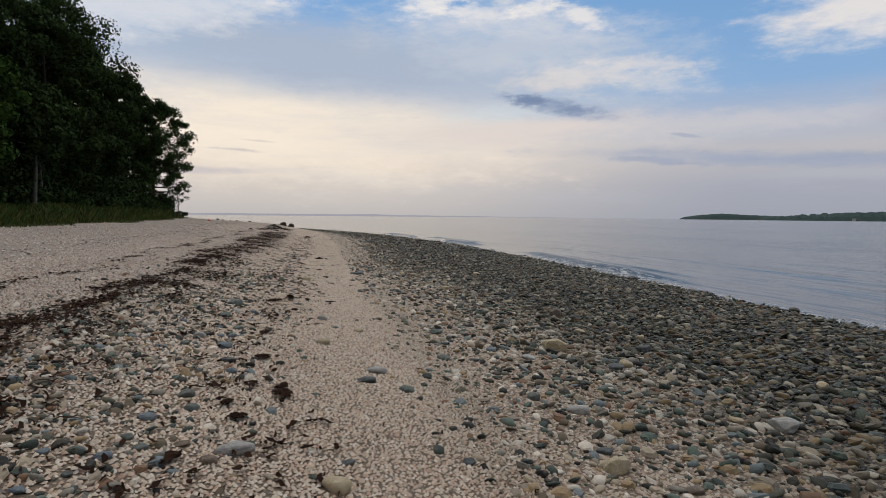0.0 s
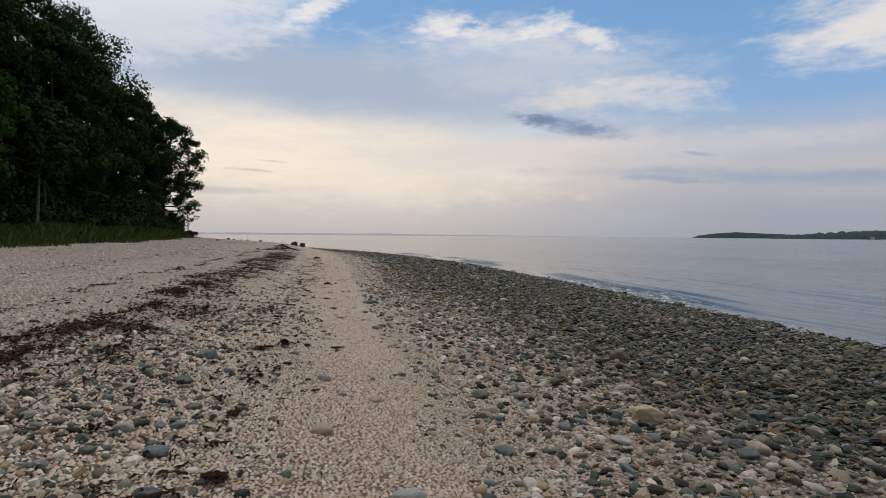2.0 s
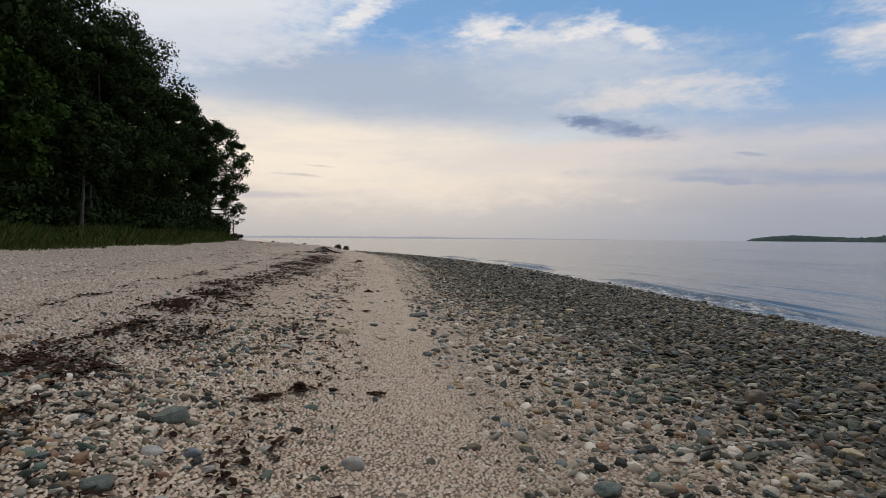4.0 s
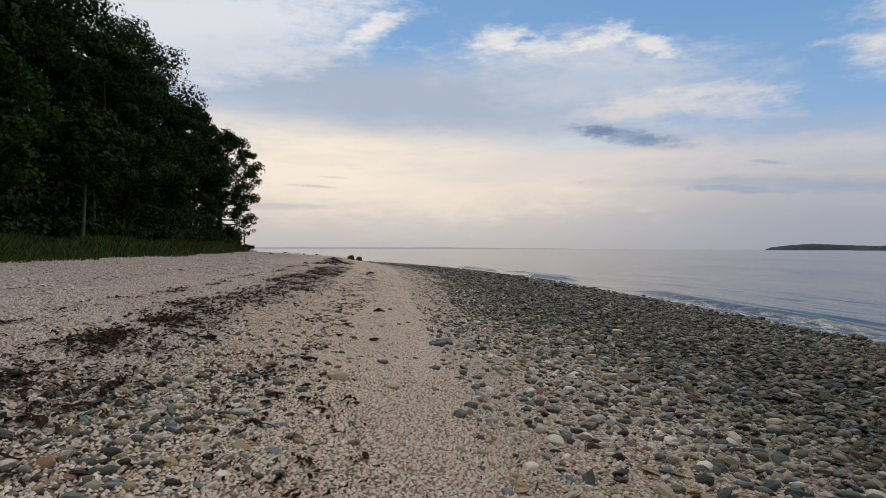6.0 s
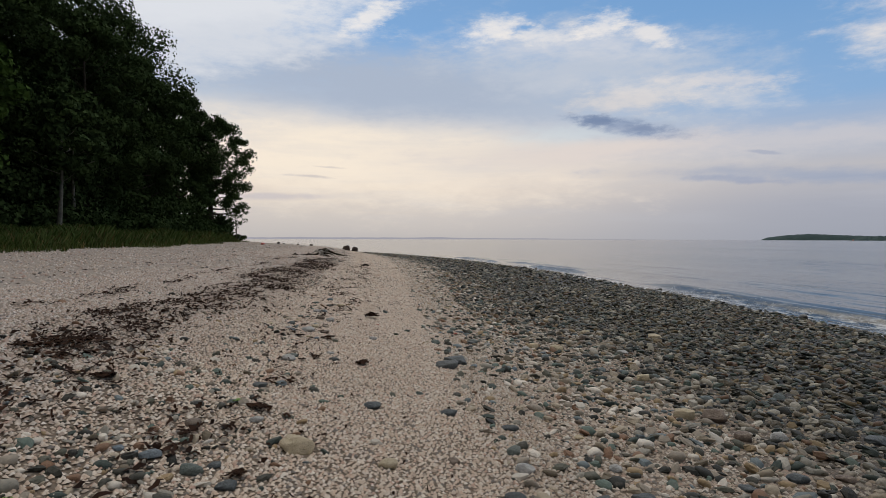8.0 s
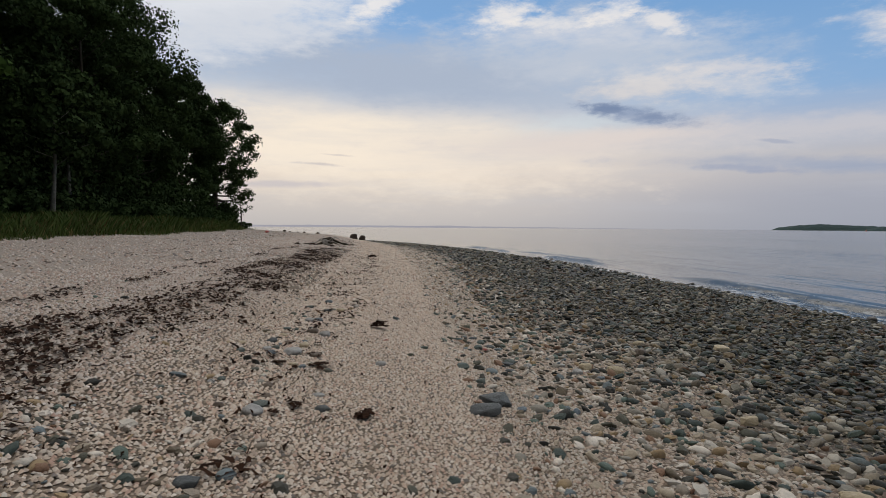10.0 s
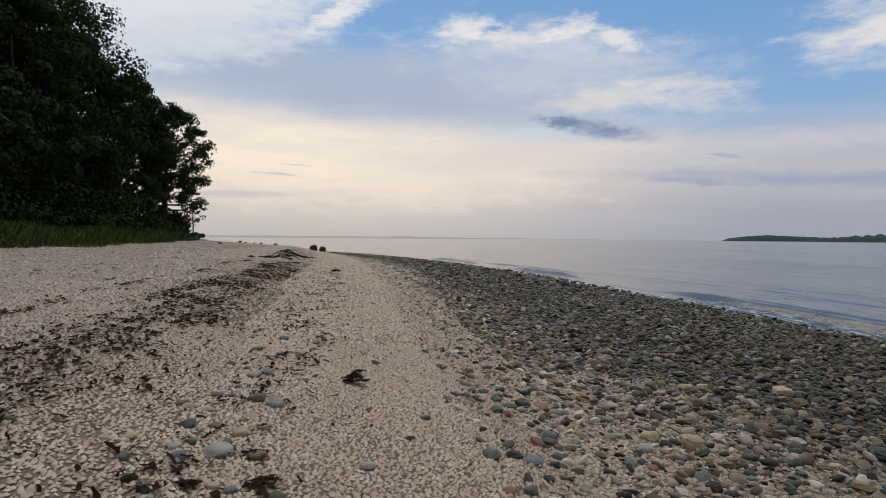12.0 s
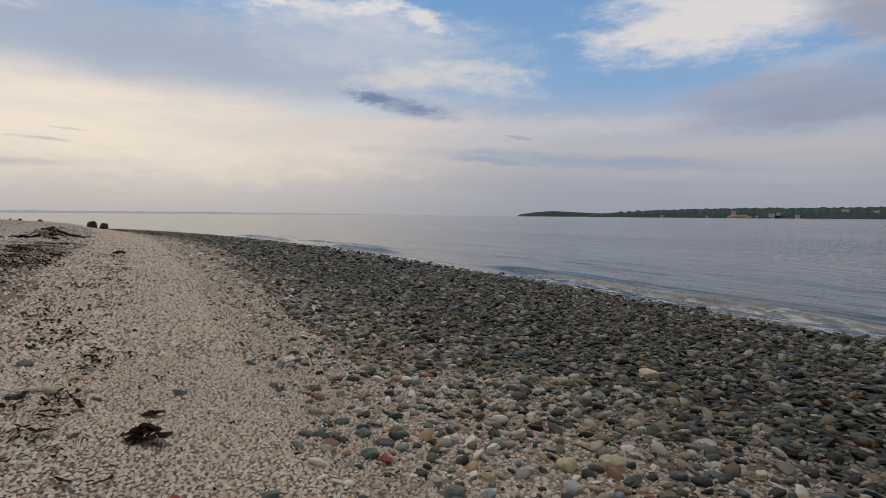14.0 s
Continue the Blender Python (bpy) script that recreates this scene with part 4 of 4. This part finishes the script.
wrack("wrack_line", -5.9, 0.3, 4.0, 44.0, 350, 0.18, 0.012, 64, "faint old line of dried seaweed on the upper beach", 1.5)
wrack("scattered_seaweed", -0.6, 0.5, 2.4, 30.0, 2600, 0.08, 0.012, 65, "scattered scraps of dark seaweed on the gravel")
wrack("scattered_seaweed", -1.2, 2.2, 2.4, 26.0, 5200, 0.035, 0.005, 66, "small scraps of dark seaweed on the gravel", 0.5)


def clump(x, y, r, seed, group="seaweed clumps"):
    """A crumpled heap of leathery seaweed fronds."""
    g = np.random.default_rng(seed)
    verts, faces = [], []
    for i in range(int(18 + r * 190)):
        a, d = g.uniform(0, 6.283), r * 0.75 * g.random() ** 0.7
        cx, cy, cz = d * math.cos(a), 0.65 * d * math.sin(a), 0.012 + (0.1 if r < 0.13 else 0.42) * r * max(0, 1 - d / r)
        t, s, w = g.uniform(0, 6.283), r * g.uniform(0.25, 0.6), r * g.uniform(0.07, 0.22)
        start = len(verts)
        curl = g.uniform(-1, 1)
        for j in range(5):
            f = j / 4 - 0.5
            t2 = t + curl * f
            px, py = cx + s * f * math.cos(t2), cy + 0.8 * s * f * math.sin(t2)
            pz = max(0.004, cz + 0.035 * r * g.normal())
            ww = w * (1 - 1.4 * f * f) * g.uniform(0.7, 1.2)
            tw = g.uniform(-0.25, 0.25) * ww
            verts += [(px - math.sin(t2) * ww, py + math.cos(t2) * ww, pz + tw), (px + math.sin(t2) * ww, py - math.cos(t2) * ww, max(0.002, pz - tw))]
        for j in range(4):
            q = start + 2 * j
            faces.append((q, q + 1, q + 3, q + 2))
    root = new("seaweed_clump", mesh_of("seaweed_clump", np.array(verts), np.array(faces), WEED))
    root.matrix_world = at_ground(x, y, 0.012, seed * 47 % 360)
    return tagged(root, "crumpled clump of dark brown seaweed on pale gravel" if r < 0.13 else "large crumpled heap of brown seaweed on pale gravel", "seaweed", group)


WEEDS_A = [(-0.46, 3.56, 0.09), (-0.56, 3.8, 0.076), (-0.24, 4.07, 0.111), (-0.45, 4.23, 0.072), (-0.55, 2.81, 0.041), (-0.68, 2.94, 0.092), (-0.45, 5.0, 0.099), (0.16, 8.65, 0.092), (-0.03, 6.81, 0.06), (-0.25, 4.23, 0.084), (-0.52, 5.99, 0.089), (-0.5, 6.21, 0.05), (-0.59, 8.27, 0.126), (-0.4, 8.49, 0.131)]
WEEDS_B = [(0.0, 16.68, 0.15), (0.04, 17.13, 0.08), (-0.83, 11.37, 0.058), (-0.56, 11.51, 0.043), (-0.57, 11.92, 0.108), (-0.62, 10.55, 0.093), (-0.46, 10.93, 0.068), (-0.43, 10.54, 0.061), (-0.64, 10.34, 0.058), (-1.51, 11.94, 0.114), (0.0, 13.55, 0.105), (-0.43, 13.61, 0.071), (-0.71, 14.59, 0.067), (-0.42, 14.65, 0.103), (-0.48, 15.89, 0.059), (-0.52, 13.43, 0.053), (-0.5, 15.0, 0.082)]
WEEDS_C = [(-3.1, 33.4, 0.24), (-2.3, 33.1, 0.2), (-3.7, 33.6, 0.2), (-0.6, 30.4, 0.22)]
for i, (x, y, r) in enumerate(WEEDS_A + WEEDS_B + WEEDS_C):
    clump(x, y, r, 100 + i)

SEA_LETTUCE = plain("sea_lettuce", (0.1, 0.2, 0.03), (0.2, 0.34, 0.06), 40.0, 0.5, 0.3)
RED_WEED = plain("red_seaweed", (0.2, 0.03, 0.025), (0.34, 0.07, 0.05), 40.0, 0.6, 0.2)
for x, y, r, mat, label in ((-1.17, 10.44, 0.055, SEA_LETTUCE, "small scrap of bright green sea lettuce on stones"), (-0.72, 12.0, 0.05, SEA_LETTUCE, "small scrap of bright green sea lettuce on stones"), (1.18, 16.38, 0.06, RED_WEED, "small scrap of red seaweed beside a stone"), (0.1, 15.95, 0.045, RED_WEED, "small scrap of red seaweed on gravel")):
    ob = clump(x, y, r, int(500 + 100 * r + 10 * y), "coloured seaweed scraps")
    ob.data.materials[0] = mat
    tagged(ob, label)

# ---------------------------------------------------------------- larger stones one can pick out
def tinted(name, a, b, c):
    m, kk, shade = material(name)
    tc = kk.add("ShaderNodeTexCoord").outputs["Object"]
    r = kk.add("ShaderNodeObjectInfo").outputs["Random"]
    grain = kk.noise(tc, 60.0, 6, 0.7)
    mottle = kk.noise(tc, 16.0, 4, 0.6)
    base = kk.mix(kk.smooth(mottle, 0.35, 0.68), a + (1,), b + (1,))
    base = kk.mix(kk.smooth(grain, 0.55, 0.75, 0.0, 0.6), base, c + (1,))
    base = kk.mix(kk.math("MULTIPLY", r, 0.25), base, (0.2, 0.19, 0.17, 1))
    kk.put(shade.inputs["Base Color"], base)
    shade.inputs["Roughness"].default_value, shade.inputs["Specular IOR Level"].default_value = 0.62, 0.35
    bump(kk, shade, kk.math("ADD", grain, mottle), 0.9, 0.012)
    return m


KINDS = {
    "pale": (tinted("pale_stone", (0.36, 0.36, 0.345), (0.52, 0.51, 0.49), (0.22, 0.22, 0.22)), "pale grey rounded stone half sunk in gravel"),
    "blue": (tinted("blue_stone", (0.13, 0.17, 0.2), (0.2, 0.25, 0.29), (0.3, 0.33, 0.35)), "blue-grey smooth beach stone lying on gravel"),
    "green": (tinted("green_stone", (0.09, 0.12, 0.11), (0.16, 0.19, 0.17), (0.26, 0.27, 0.24)), "green-grey smooth beach stone lying on gravel"),
    "tan": (tinted("tan_stone", (0.47, 0.38, 0.24), (0.6, 0.5, 0.34), (0.36, 0.27, 0.17)), "tan sandstone cobble half sunk in gravel"),
    "brown": (tinted("brown_stone", (0.15, 0.11, 0.085), (0.25, 0.195, 0.15), (0.33, 0.27, 0.21)), "reddish-brown worn beach stone lying on gravel"),
    "dark": (tinted("slate_stone", (0.05, 0.06, 0.065), (0.095, 0.11, 0.115), (0.17, 0.18, 0.18)), "dark slate-grey flat stone lying on gravel"),
}
number = 0
for kind_name, places in PICKED:
    mat, label = KINDS[kind_name]
    for x, y, r in places:
        number += 1
        g = random.Random(number)
        flat = g.uniform(0.36, 0.55) if kind_name != "dark" else g.uniform(0.25, 0.4)
        if r > 0.14:
            flat = 0.62
        me = rounded("beach_stone", (r, r * g.uniform(0.62, 0.85), r * flat), mat, number, 0.22, 4 if r > 0.1 else 3, cuts=6 if kind_name in ("pale", "tan") else 9, square=(0.5 if r > 0.118 else 0.3) if kind_name in ("dark", "tan") else 0.12)
        ob = new("beach_stone", me)
        ob.matrix_world = at_ground(x, y, r * flat * 0.5, g.uniform(-35, 35), g.uniform(-10, 10))
        tagged(ob, label if r < 0.14 else "large " + label, "stone", "larger beach stones")

# ---------------------------------------------------------------- boulders, driftwood and a float on the far beach
for x, y, size, seed, turn in ((-4.5, 76.5, (0.46, 0.42, 0.5), 3, 20), (-3.6, 76.7, (0.44, 0.43, 0.5), 8, 100)):
    ob = new("boulder", rounded("boulder", size, ROCK, seed, 0.2, 4, 0.05, 5))
    ob.matrix_world = at_ground(x, y, 0.2, turn)
    tagged(ob, "large brown rounded boulder on the beach point", "boulder", "pair of boulders")
for i, (x, y, r) in enumerate(((-13.2, 82.0, 0.2), (-12.4, 81.0, 0.15), (-10.6, 80.5, 0.17), (-11.7, 82.5, 0.14), (-8.8, 78.8, 0.2), (-6.8, 78.0, 0.16), (-2.2, 74.5, 0.2), (-0.5, 72.0, 0.15), (2.6, 66.0, 0.16))):
    ob = new("small_boulder", rounded("small_boulder", (r, r * 0.8, r * 0.7), ROCK, 20 + i, 0.25, 3, 0.2))
    ob.matrix_world = at_ground(x, y, r * 0.35, i * 40)
    tagged(ob, "small dark boulder on the beach crest", "boulder", "boulders on the beach crest")

DRIFT = plain("driftwood", (0.3, 0.28, 0.25), (0.5, 0.47, 0.43), 14.0, 0.85, 0.2, 0.01)
drift = new("driftwood")
drift.matrix_world = at_ground(-2.6, 34.0, 0.0) @ Matrix.Diagonal((0.8, 0.8, 0.95, 1))
part("stump", rounded("stump", (0.2, 0.15, 0.15), DRIFT, 31, 0.5, 3), drift).location = (0.05, 0, 0.17)
for i in range(13):
    g = random.Random(300 + i)
    a = g.uniform(0, 6.283)
    reach = g.uniform(0.35, 0.95)
    pts = [((0, 0, 0.18), 0.055)]
    for j in range(1, 5):
        f = j / 4
        pts.append(((math.cos(a + 0.5 * f) * reach * f, math.sin(a + 0.5 * f) * reach * f * 0.7, max(0.03, 0.18 + 0.28 * math.sin(2.6 * f) * g.random() - 0.12 * f)), 0.05 * (1.1 - f)))
    part("root", tubes("root", [pts], DRIFT, 6), drift)
for i, (a, reach, rise) in enumerate(((-0.5, 1.5, 0.25), (-0.2, 1.1, 0.35), (2.9, 1.3, 0.12), (-1.1, 1.2, 0.2))):
    pts = [((0.15 * i - 0.2, 0.1, 0.3), 0.06)]
    for j in range(1, 6):
        f = j / 5
        pts.append(((math.cos(a + 0.2 * f) * reach * f, math.sin(a + 0.2 * f) * reach * f * 0.6, 0.05 + rise * (1 - f) + 0.05 * math.sin(7 * f + i)), 0.055 * (1.15 - f)))
    part("branch", tubes("branch", [pts], BARK, 6), drift, "dark bare branch")
tagged(drift, "bleached grey driftwood stump with twisted roots", "driftwood")

FLOAT = plain("faded_red_plastic", (0.55, 0.1, 0.08), (0.7, 0.2, 0.16), 20.0, 0.5, 0.4)
fl = new("fishing_float")
part("body", rounded("body", (0.2, 0.13, 0.13), FLOAT, 4, 0.06, 3), fl)
part("collar", tubes("collar", [[((0.17, 0, 0), 0.07), ((0.25, 0, 0.01), 0.06), ((0.27, 0, 0.01), 0.01)]], FLOAT, 10), fl.children[0])
fl.matrix_world = at_ground(-10.05, 57.6, 0.08, 30) @ Matrix.Diagonal((0.75, 0.75, 0.75, 1))
tagged(fl, "faded red plastic fishing float washed up on the beach", "float")


# stones standing in the lapping water
WET_ROCK = plain("wet_rock", (0.02, 0.02, 0.018), (0.06, 0.055, 0.045), 18.0, 0.3, 0.5, 0.01)
for i in range(16):
    g = random.Random(700 + i)
    y = 12 + 2.4 * i + g.uniform(-0.8, 0.8)
    x = 10.75 + g.uniform(-0.1, 0.45) - float(across(0.0, y))
    r = g.uniform(0.07, 0.15)
    ob = new("wet_stone", rounded("wet_stone", (r, r * 0.75, r * 0.6), WET_ROCK, 700 + i, 0.25, 3, 0.1, 7))
    ob.matrix_world = at_ground(x, y, r * 0.35, g.uniform(0, 360))
    tagged(ob, "dark wet stone at the lapping water's edge", "stone", "wet stones at the waterline")


# ---------------------------------------------------------------- foam at the water's edge
def foam(name, count, seed, crest=False):
    g = np.random.default_rng(seed)
    y = -6 + 66 * g.random(count) ** 1.1
    lap = 0.2 * np.sin(0.9 * y) + 0.12 * np.sin(2.3 * y + 1)
    d = lap + 0.02 + np.abs(g.normal(0, 0.3, count)) * g.random(count)
    keep = g.random(count) < 0.35 + 0.65 * (np.sin(0.45 * y + 0.8) > -0.2)
    if crest:
        d = 1.15 + 0.35 * np.sin(0.21 * y) + g.normal(0, 0.13, count)
        keep = (0.5 + 0.5 * np.sin(0.31 * y + 0.8 * np.sin(0.13 * y)) > 0.72) & (g.random(count) < 0.5 + 0.5 * np.sin(3.1 * y))
    y, d = y[keep], d[keep]
    x = 10.55 + d - across(0 * y, y)
    m = len(x)
    z = swell(x, y) + 0.006
    r = g.uniform(0.004, 0.014, m)
    ang = np.arange(6) * 1.0472
    rr = r[:, None] * g.uniform(0.5, 1.2, (m, 6))
    ring = np.stack([x[:, None] + rr * np.cos(ang) * 0.7, y[:, None] + rr * np.sin(ang) * 3.0, np.repeat(z[:, None], 6, 1)], -1)
    top = np.stack([x, y, z + 0.15 * r], -1)[:, None]
    v = np.concatenate([ring, top], 1)
    tri = np.array([(i, (i + 1) % 6, 6) for i in range(6)])
    faces = (tri[None] + (np.arange(m) * 7)[:, None, None]).reshape(-1, 3)
    white = plain("sea_foam", (0.6, 0.62, 0.64), (0.8, 0.8, 0.81), 30.0, 0.6, 0.3)
    return tagged(new(name, mesh_of(name, v.reshape(-1, 3), faces, white)), "thin white foam along the water's edge", "foam", kind="stuff")


foam("foam", 7000, 71)
foam("foam", 5000, 72, True)


# ---------------------------------------------------------------- far side of the bay
def polar(az_deg, dist):
    return dist * math.sin(radians(az_deg)), dist * math.cos(radians(az_deg))


# distance haze is mixed into this base colour: lifted, bluish green
HAZED_WOOD = plain("hazed_far_wood", (0.026, 0.046, 0.046), (0.05, 0.078, 0.074), 0.06, 0.9, 0.05)


def hill(name, az0, az1, dist, depth, tops, lump, seed, label):
    """A wooded ridge across the water; tops are (azimuth, height in metres)."""
    columns, rows = int((az1 - az0) * 24), 14
    verts = []
    for i in range(columns + 1):
        a = az0 + (az1 - az0) * i / columns
        crest = np.interp(a, [t[0] for t in tops], [t[1] for t in tops])
        for j in range(rows + 1):
            f = j / rows
            x, y = polar(a, dist + depth * f)
            bumpy = lump * (noise.noise((a * 2.6, f * 5.0, seed)) + 0.55 * noise.noise((a * 6.5, f * 11.0, seed + 9)))
            z = WATER + crest * math.sin(math.pi * min(0.5, f * 0.75)) ** 0.5 * (1 if f < 0.67 else (1 - f) * 3) + bumpy * min(1, f * 6) * min(1.0, crest / 8) * (1 if f < 0.9 else 0)
            verts.append((x, y, max(z, WATER - 1) if j else WATER - 1))
    k = np.arange((columns + 1) * (rows + 1)).reshape(columns + 1, rows + 1)
    faces = np.stack([k[:-1, :-1], k[1:, :-1], k[1:, 1:], k[:-1, 1:]], -1).reshape(-1, 4)
    return tagged(new(name, mesh_of(name, np.array(verts), faces, HAZED_WOOD)), label, "headland", kind="structure")


hill("backdrop_headland_far", 34.0, 46.0, 2100, 300, [(34.0, 0.5), (34.5, 9), (36, 17), (37.5, 21), (39.5, 17), (42, 13), (46, 9)], 1.0, 1.0, "low wooded headland far across the bay")
hill("backdrop_headland_near", 40.2, 92.0, 1500, 260, [(40.2, 0.5), (41, 7), (43, 12), (46, 18), (50, 22), (54, 25), (58, 25), (64, 27), (75, 29), (92, 20)], 3.2, 2.0, "wooded headland with houses across the bay")

PAINT = plain("white_boards", (0.4, 0.4, 0.39), (0.55, 0.54, 0.52), 0.5, 0.7, 0.2)
SLATES = plain("roof_shingles", (0.16, 0.16, 0.17), (0.26, 0.25, 0.25), 0.7, 0.9, 0.1)
DARK_GLASS = plain("window_glass", (0.02, 0.025, 0.03), (0.04, 0.045, 0.05), 1.0, 0.1, 0.5)
CLAY = plain("sandy_cliff", (0.3, 0.22, 0.12), (0.42, 0.32, 0.19), 0.15, 0.9, 0.1)


def box(name, sx, sy, sz, mat, base=0.0):
    v = [(x * sx / 2, y * sy / 2, base + z * sz) for z in (0, 1) for y in (-1, 1) for x in (-1, 1)]
    f = [(0, 2, 3, 1), (4, 5, 7, 6), (0, 1, 5, 4), (2, 6, 7, 3), (0, 4, 6, 2), (1, 3, 7, 5)]
    return mesh_of(name, np.array(v), np.array(f), mat, smooth=False)


def house(az_deg, dist, z, wide_, deep, tall, label):
    root = new("house")
    part("wall", box("wall", wide_, deep, tall, PAINT, -4), root)
    h = tall - 4
    r = deep * 0.35
    v = [(-wide_ * 0.54, -deep * 0.56, h), (wide_ * 0.54, -deep * 0.56, h), (wide_ * 0.54, deep * 0.56, h), (-wide_ * 0.54, deep * 0.56, h), (-wide_ * 0.54, 0, h + r), (wide_ * 0.54, 0, h + r)]
    me = bpy.data.meshes.new("roof")
    me.from_pydata(v, [], [(0, 1, 5, 4), (2, 3, 4, 5), (0, 4, 3), (1, 2, 5), (0, 3, 2, 1)])
    me.materials.append(SLATES)
    part("roof", me, root)
    for i in range(3):
        w = part("window", box("window", wide_ * 0.14, 0.2, h * 0.3, DARK_GLASS, h * 0.35), root)
        w.location = ((i - 1) * wide_ * 0.3, -deep * 0.5 - 0.05, 0)
    x, y = polar(az_deg, dist)
    root.matrix_world = pose(x, y, z, 0, 0, -az_deg)
    return tagged(root, label, "house", "houses across the bay")


for az_deg, dist, z, wide_, deep, tall in ((53.1, 1510, 11, 11, 8, 10), (54.9, 1505, 3, 7, 7, 7), (56.0, 1506, 7, 14, 8, 8), (56.5, 1508, 10, 9, 8, 7), (57.9, 1505, 5, 11, 7, 8), (61.2, 1540, 17, 16, 8, 8), (51.0, 1504, 3, 8, 6, 7), (63.2, 1530, 14, 11, 8, 8), (65.0, 1510, 8, 12, 8, 9), (47.2, 1504, 4, 8, 6, 6)):
    house(az_deg, dist, z - 1.5, wide_ * 0.85, deep, tall * 0.72, "white house with a grey roof among far trees")
bank = new("bank", rounded("bank", (26, 7, 6), CLAY, 6, 0.3, 3))
bank.matrix_world = pose(*polar(53.6, 1502), 1.0, 0, 0, -53.6)
tagged(bank, "bare sandy bank below houses across the bay", "bank", kind="structure")

buoy = new("channel_buoy")
RED = plain("buoy_paint", (0.3, 0.1, 0.06), (0.38, 0.14, 0.09), 2.0, 0.5, 0.3)
part("body", tubes("body", [[((0, 0, -0.5), 1.1), ((0, 0, 0.6), 1.1), ((0, 0, 0.8), 0.7), ((0, 0, 2.6), 0.45), ((0, 0, 3.0), 0.1)]], RED, 12), buoy)
buoy.matrix_world = pose(*polar(40.4, 1100), WATER)
tagged(buoy, "small red channel buoy far out on the water", "buoy")

# low far coast on the horizon; its haze is painted as an even glow
HAZE = bpy.data.materials.new("far_coast_haze_glow")
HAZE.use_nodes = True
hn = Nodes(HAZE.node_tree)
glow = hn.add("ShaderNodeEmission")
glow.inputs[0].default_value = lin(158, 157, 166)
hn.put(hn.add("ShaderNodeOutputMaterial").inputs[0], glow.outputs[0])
cols = 120
verts = []
for i in range(cols + 1):
    a = -40 + 68 * i / cols
    x, y = polar(a, 4600)
    top = (15 + 5 * noise.noise((a * 0.3, 0, 4)) + 3 * noise.noise((a * 1.4, 0, 8))) * np.interp(a, [-40, 4, 14, 28], [1, 1, 0.55, 0.0])
    x2, y2 = polar(a, 4680)
    verts += [(x, y, WATER - 1), (x, y, WATER + top), (x2, y2, WATER + top * 0.8), (x2, y2, WATER - 1)]
faces = [(4 * i + j, 4 * i + 4 + j, 4 * i + 5 + j, 4 * i + 1 + j) for i in range(cols) for j in range(3)]
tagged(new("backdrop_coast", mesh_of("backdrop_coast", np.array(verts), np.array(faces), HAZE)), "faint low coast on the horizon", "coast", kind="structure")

# ---------------------------------------------------------------- single cobbles of the shingle beside the path
g = np.random.default_rng(404)
cobble_meshes = [rounded("cobble", (1.0, g.uniform(0.6, 0.85), g.uniform(0.32, 0.55)), COBBLE_ONE, 200 + i, 0.25, 2, 0.1, 5) for i in range(14)]
made = 0
while made < 300:
    x, y = g.uniform(0.9, 3.6) if made % 4 else g.uniform(-1.6, -0.5), g.uniform(2.6, 18.5)
    if x < 0 and y > 12.0:
        x = g.uniform(-1.0, -0.2)
    if g.random() > (0.25 + 0.75 * min(1, max(0, (x - 0.7) / 1.6)) if x > 0 else (1.0 if y < 12 else 0.8)):
        continue
    if not free(np.array([[x, y]]), 0.04)[0]:
        continue
    r = (0.035 if x > 0 else 0.025) * 2.4 ** (g.random() ** 1.3)
    ob = part("cobble", cobble_meshes[made % 14], ground)
    ob.matrix_world = at_ground(x, y, r * 0.12, g.uniform(0, 360), g.normal(0, 9)) @ Matrix.Diagonal((r, r, r, 1))
    made += 1
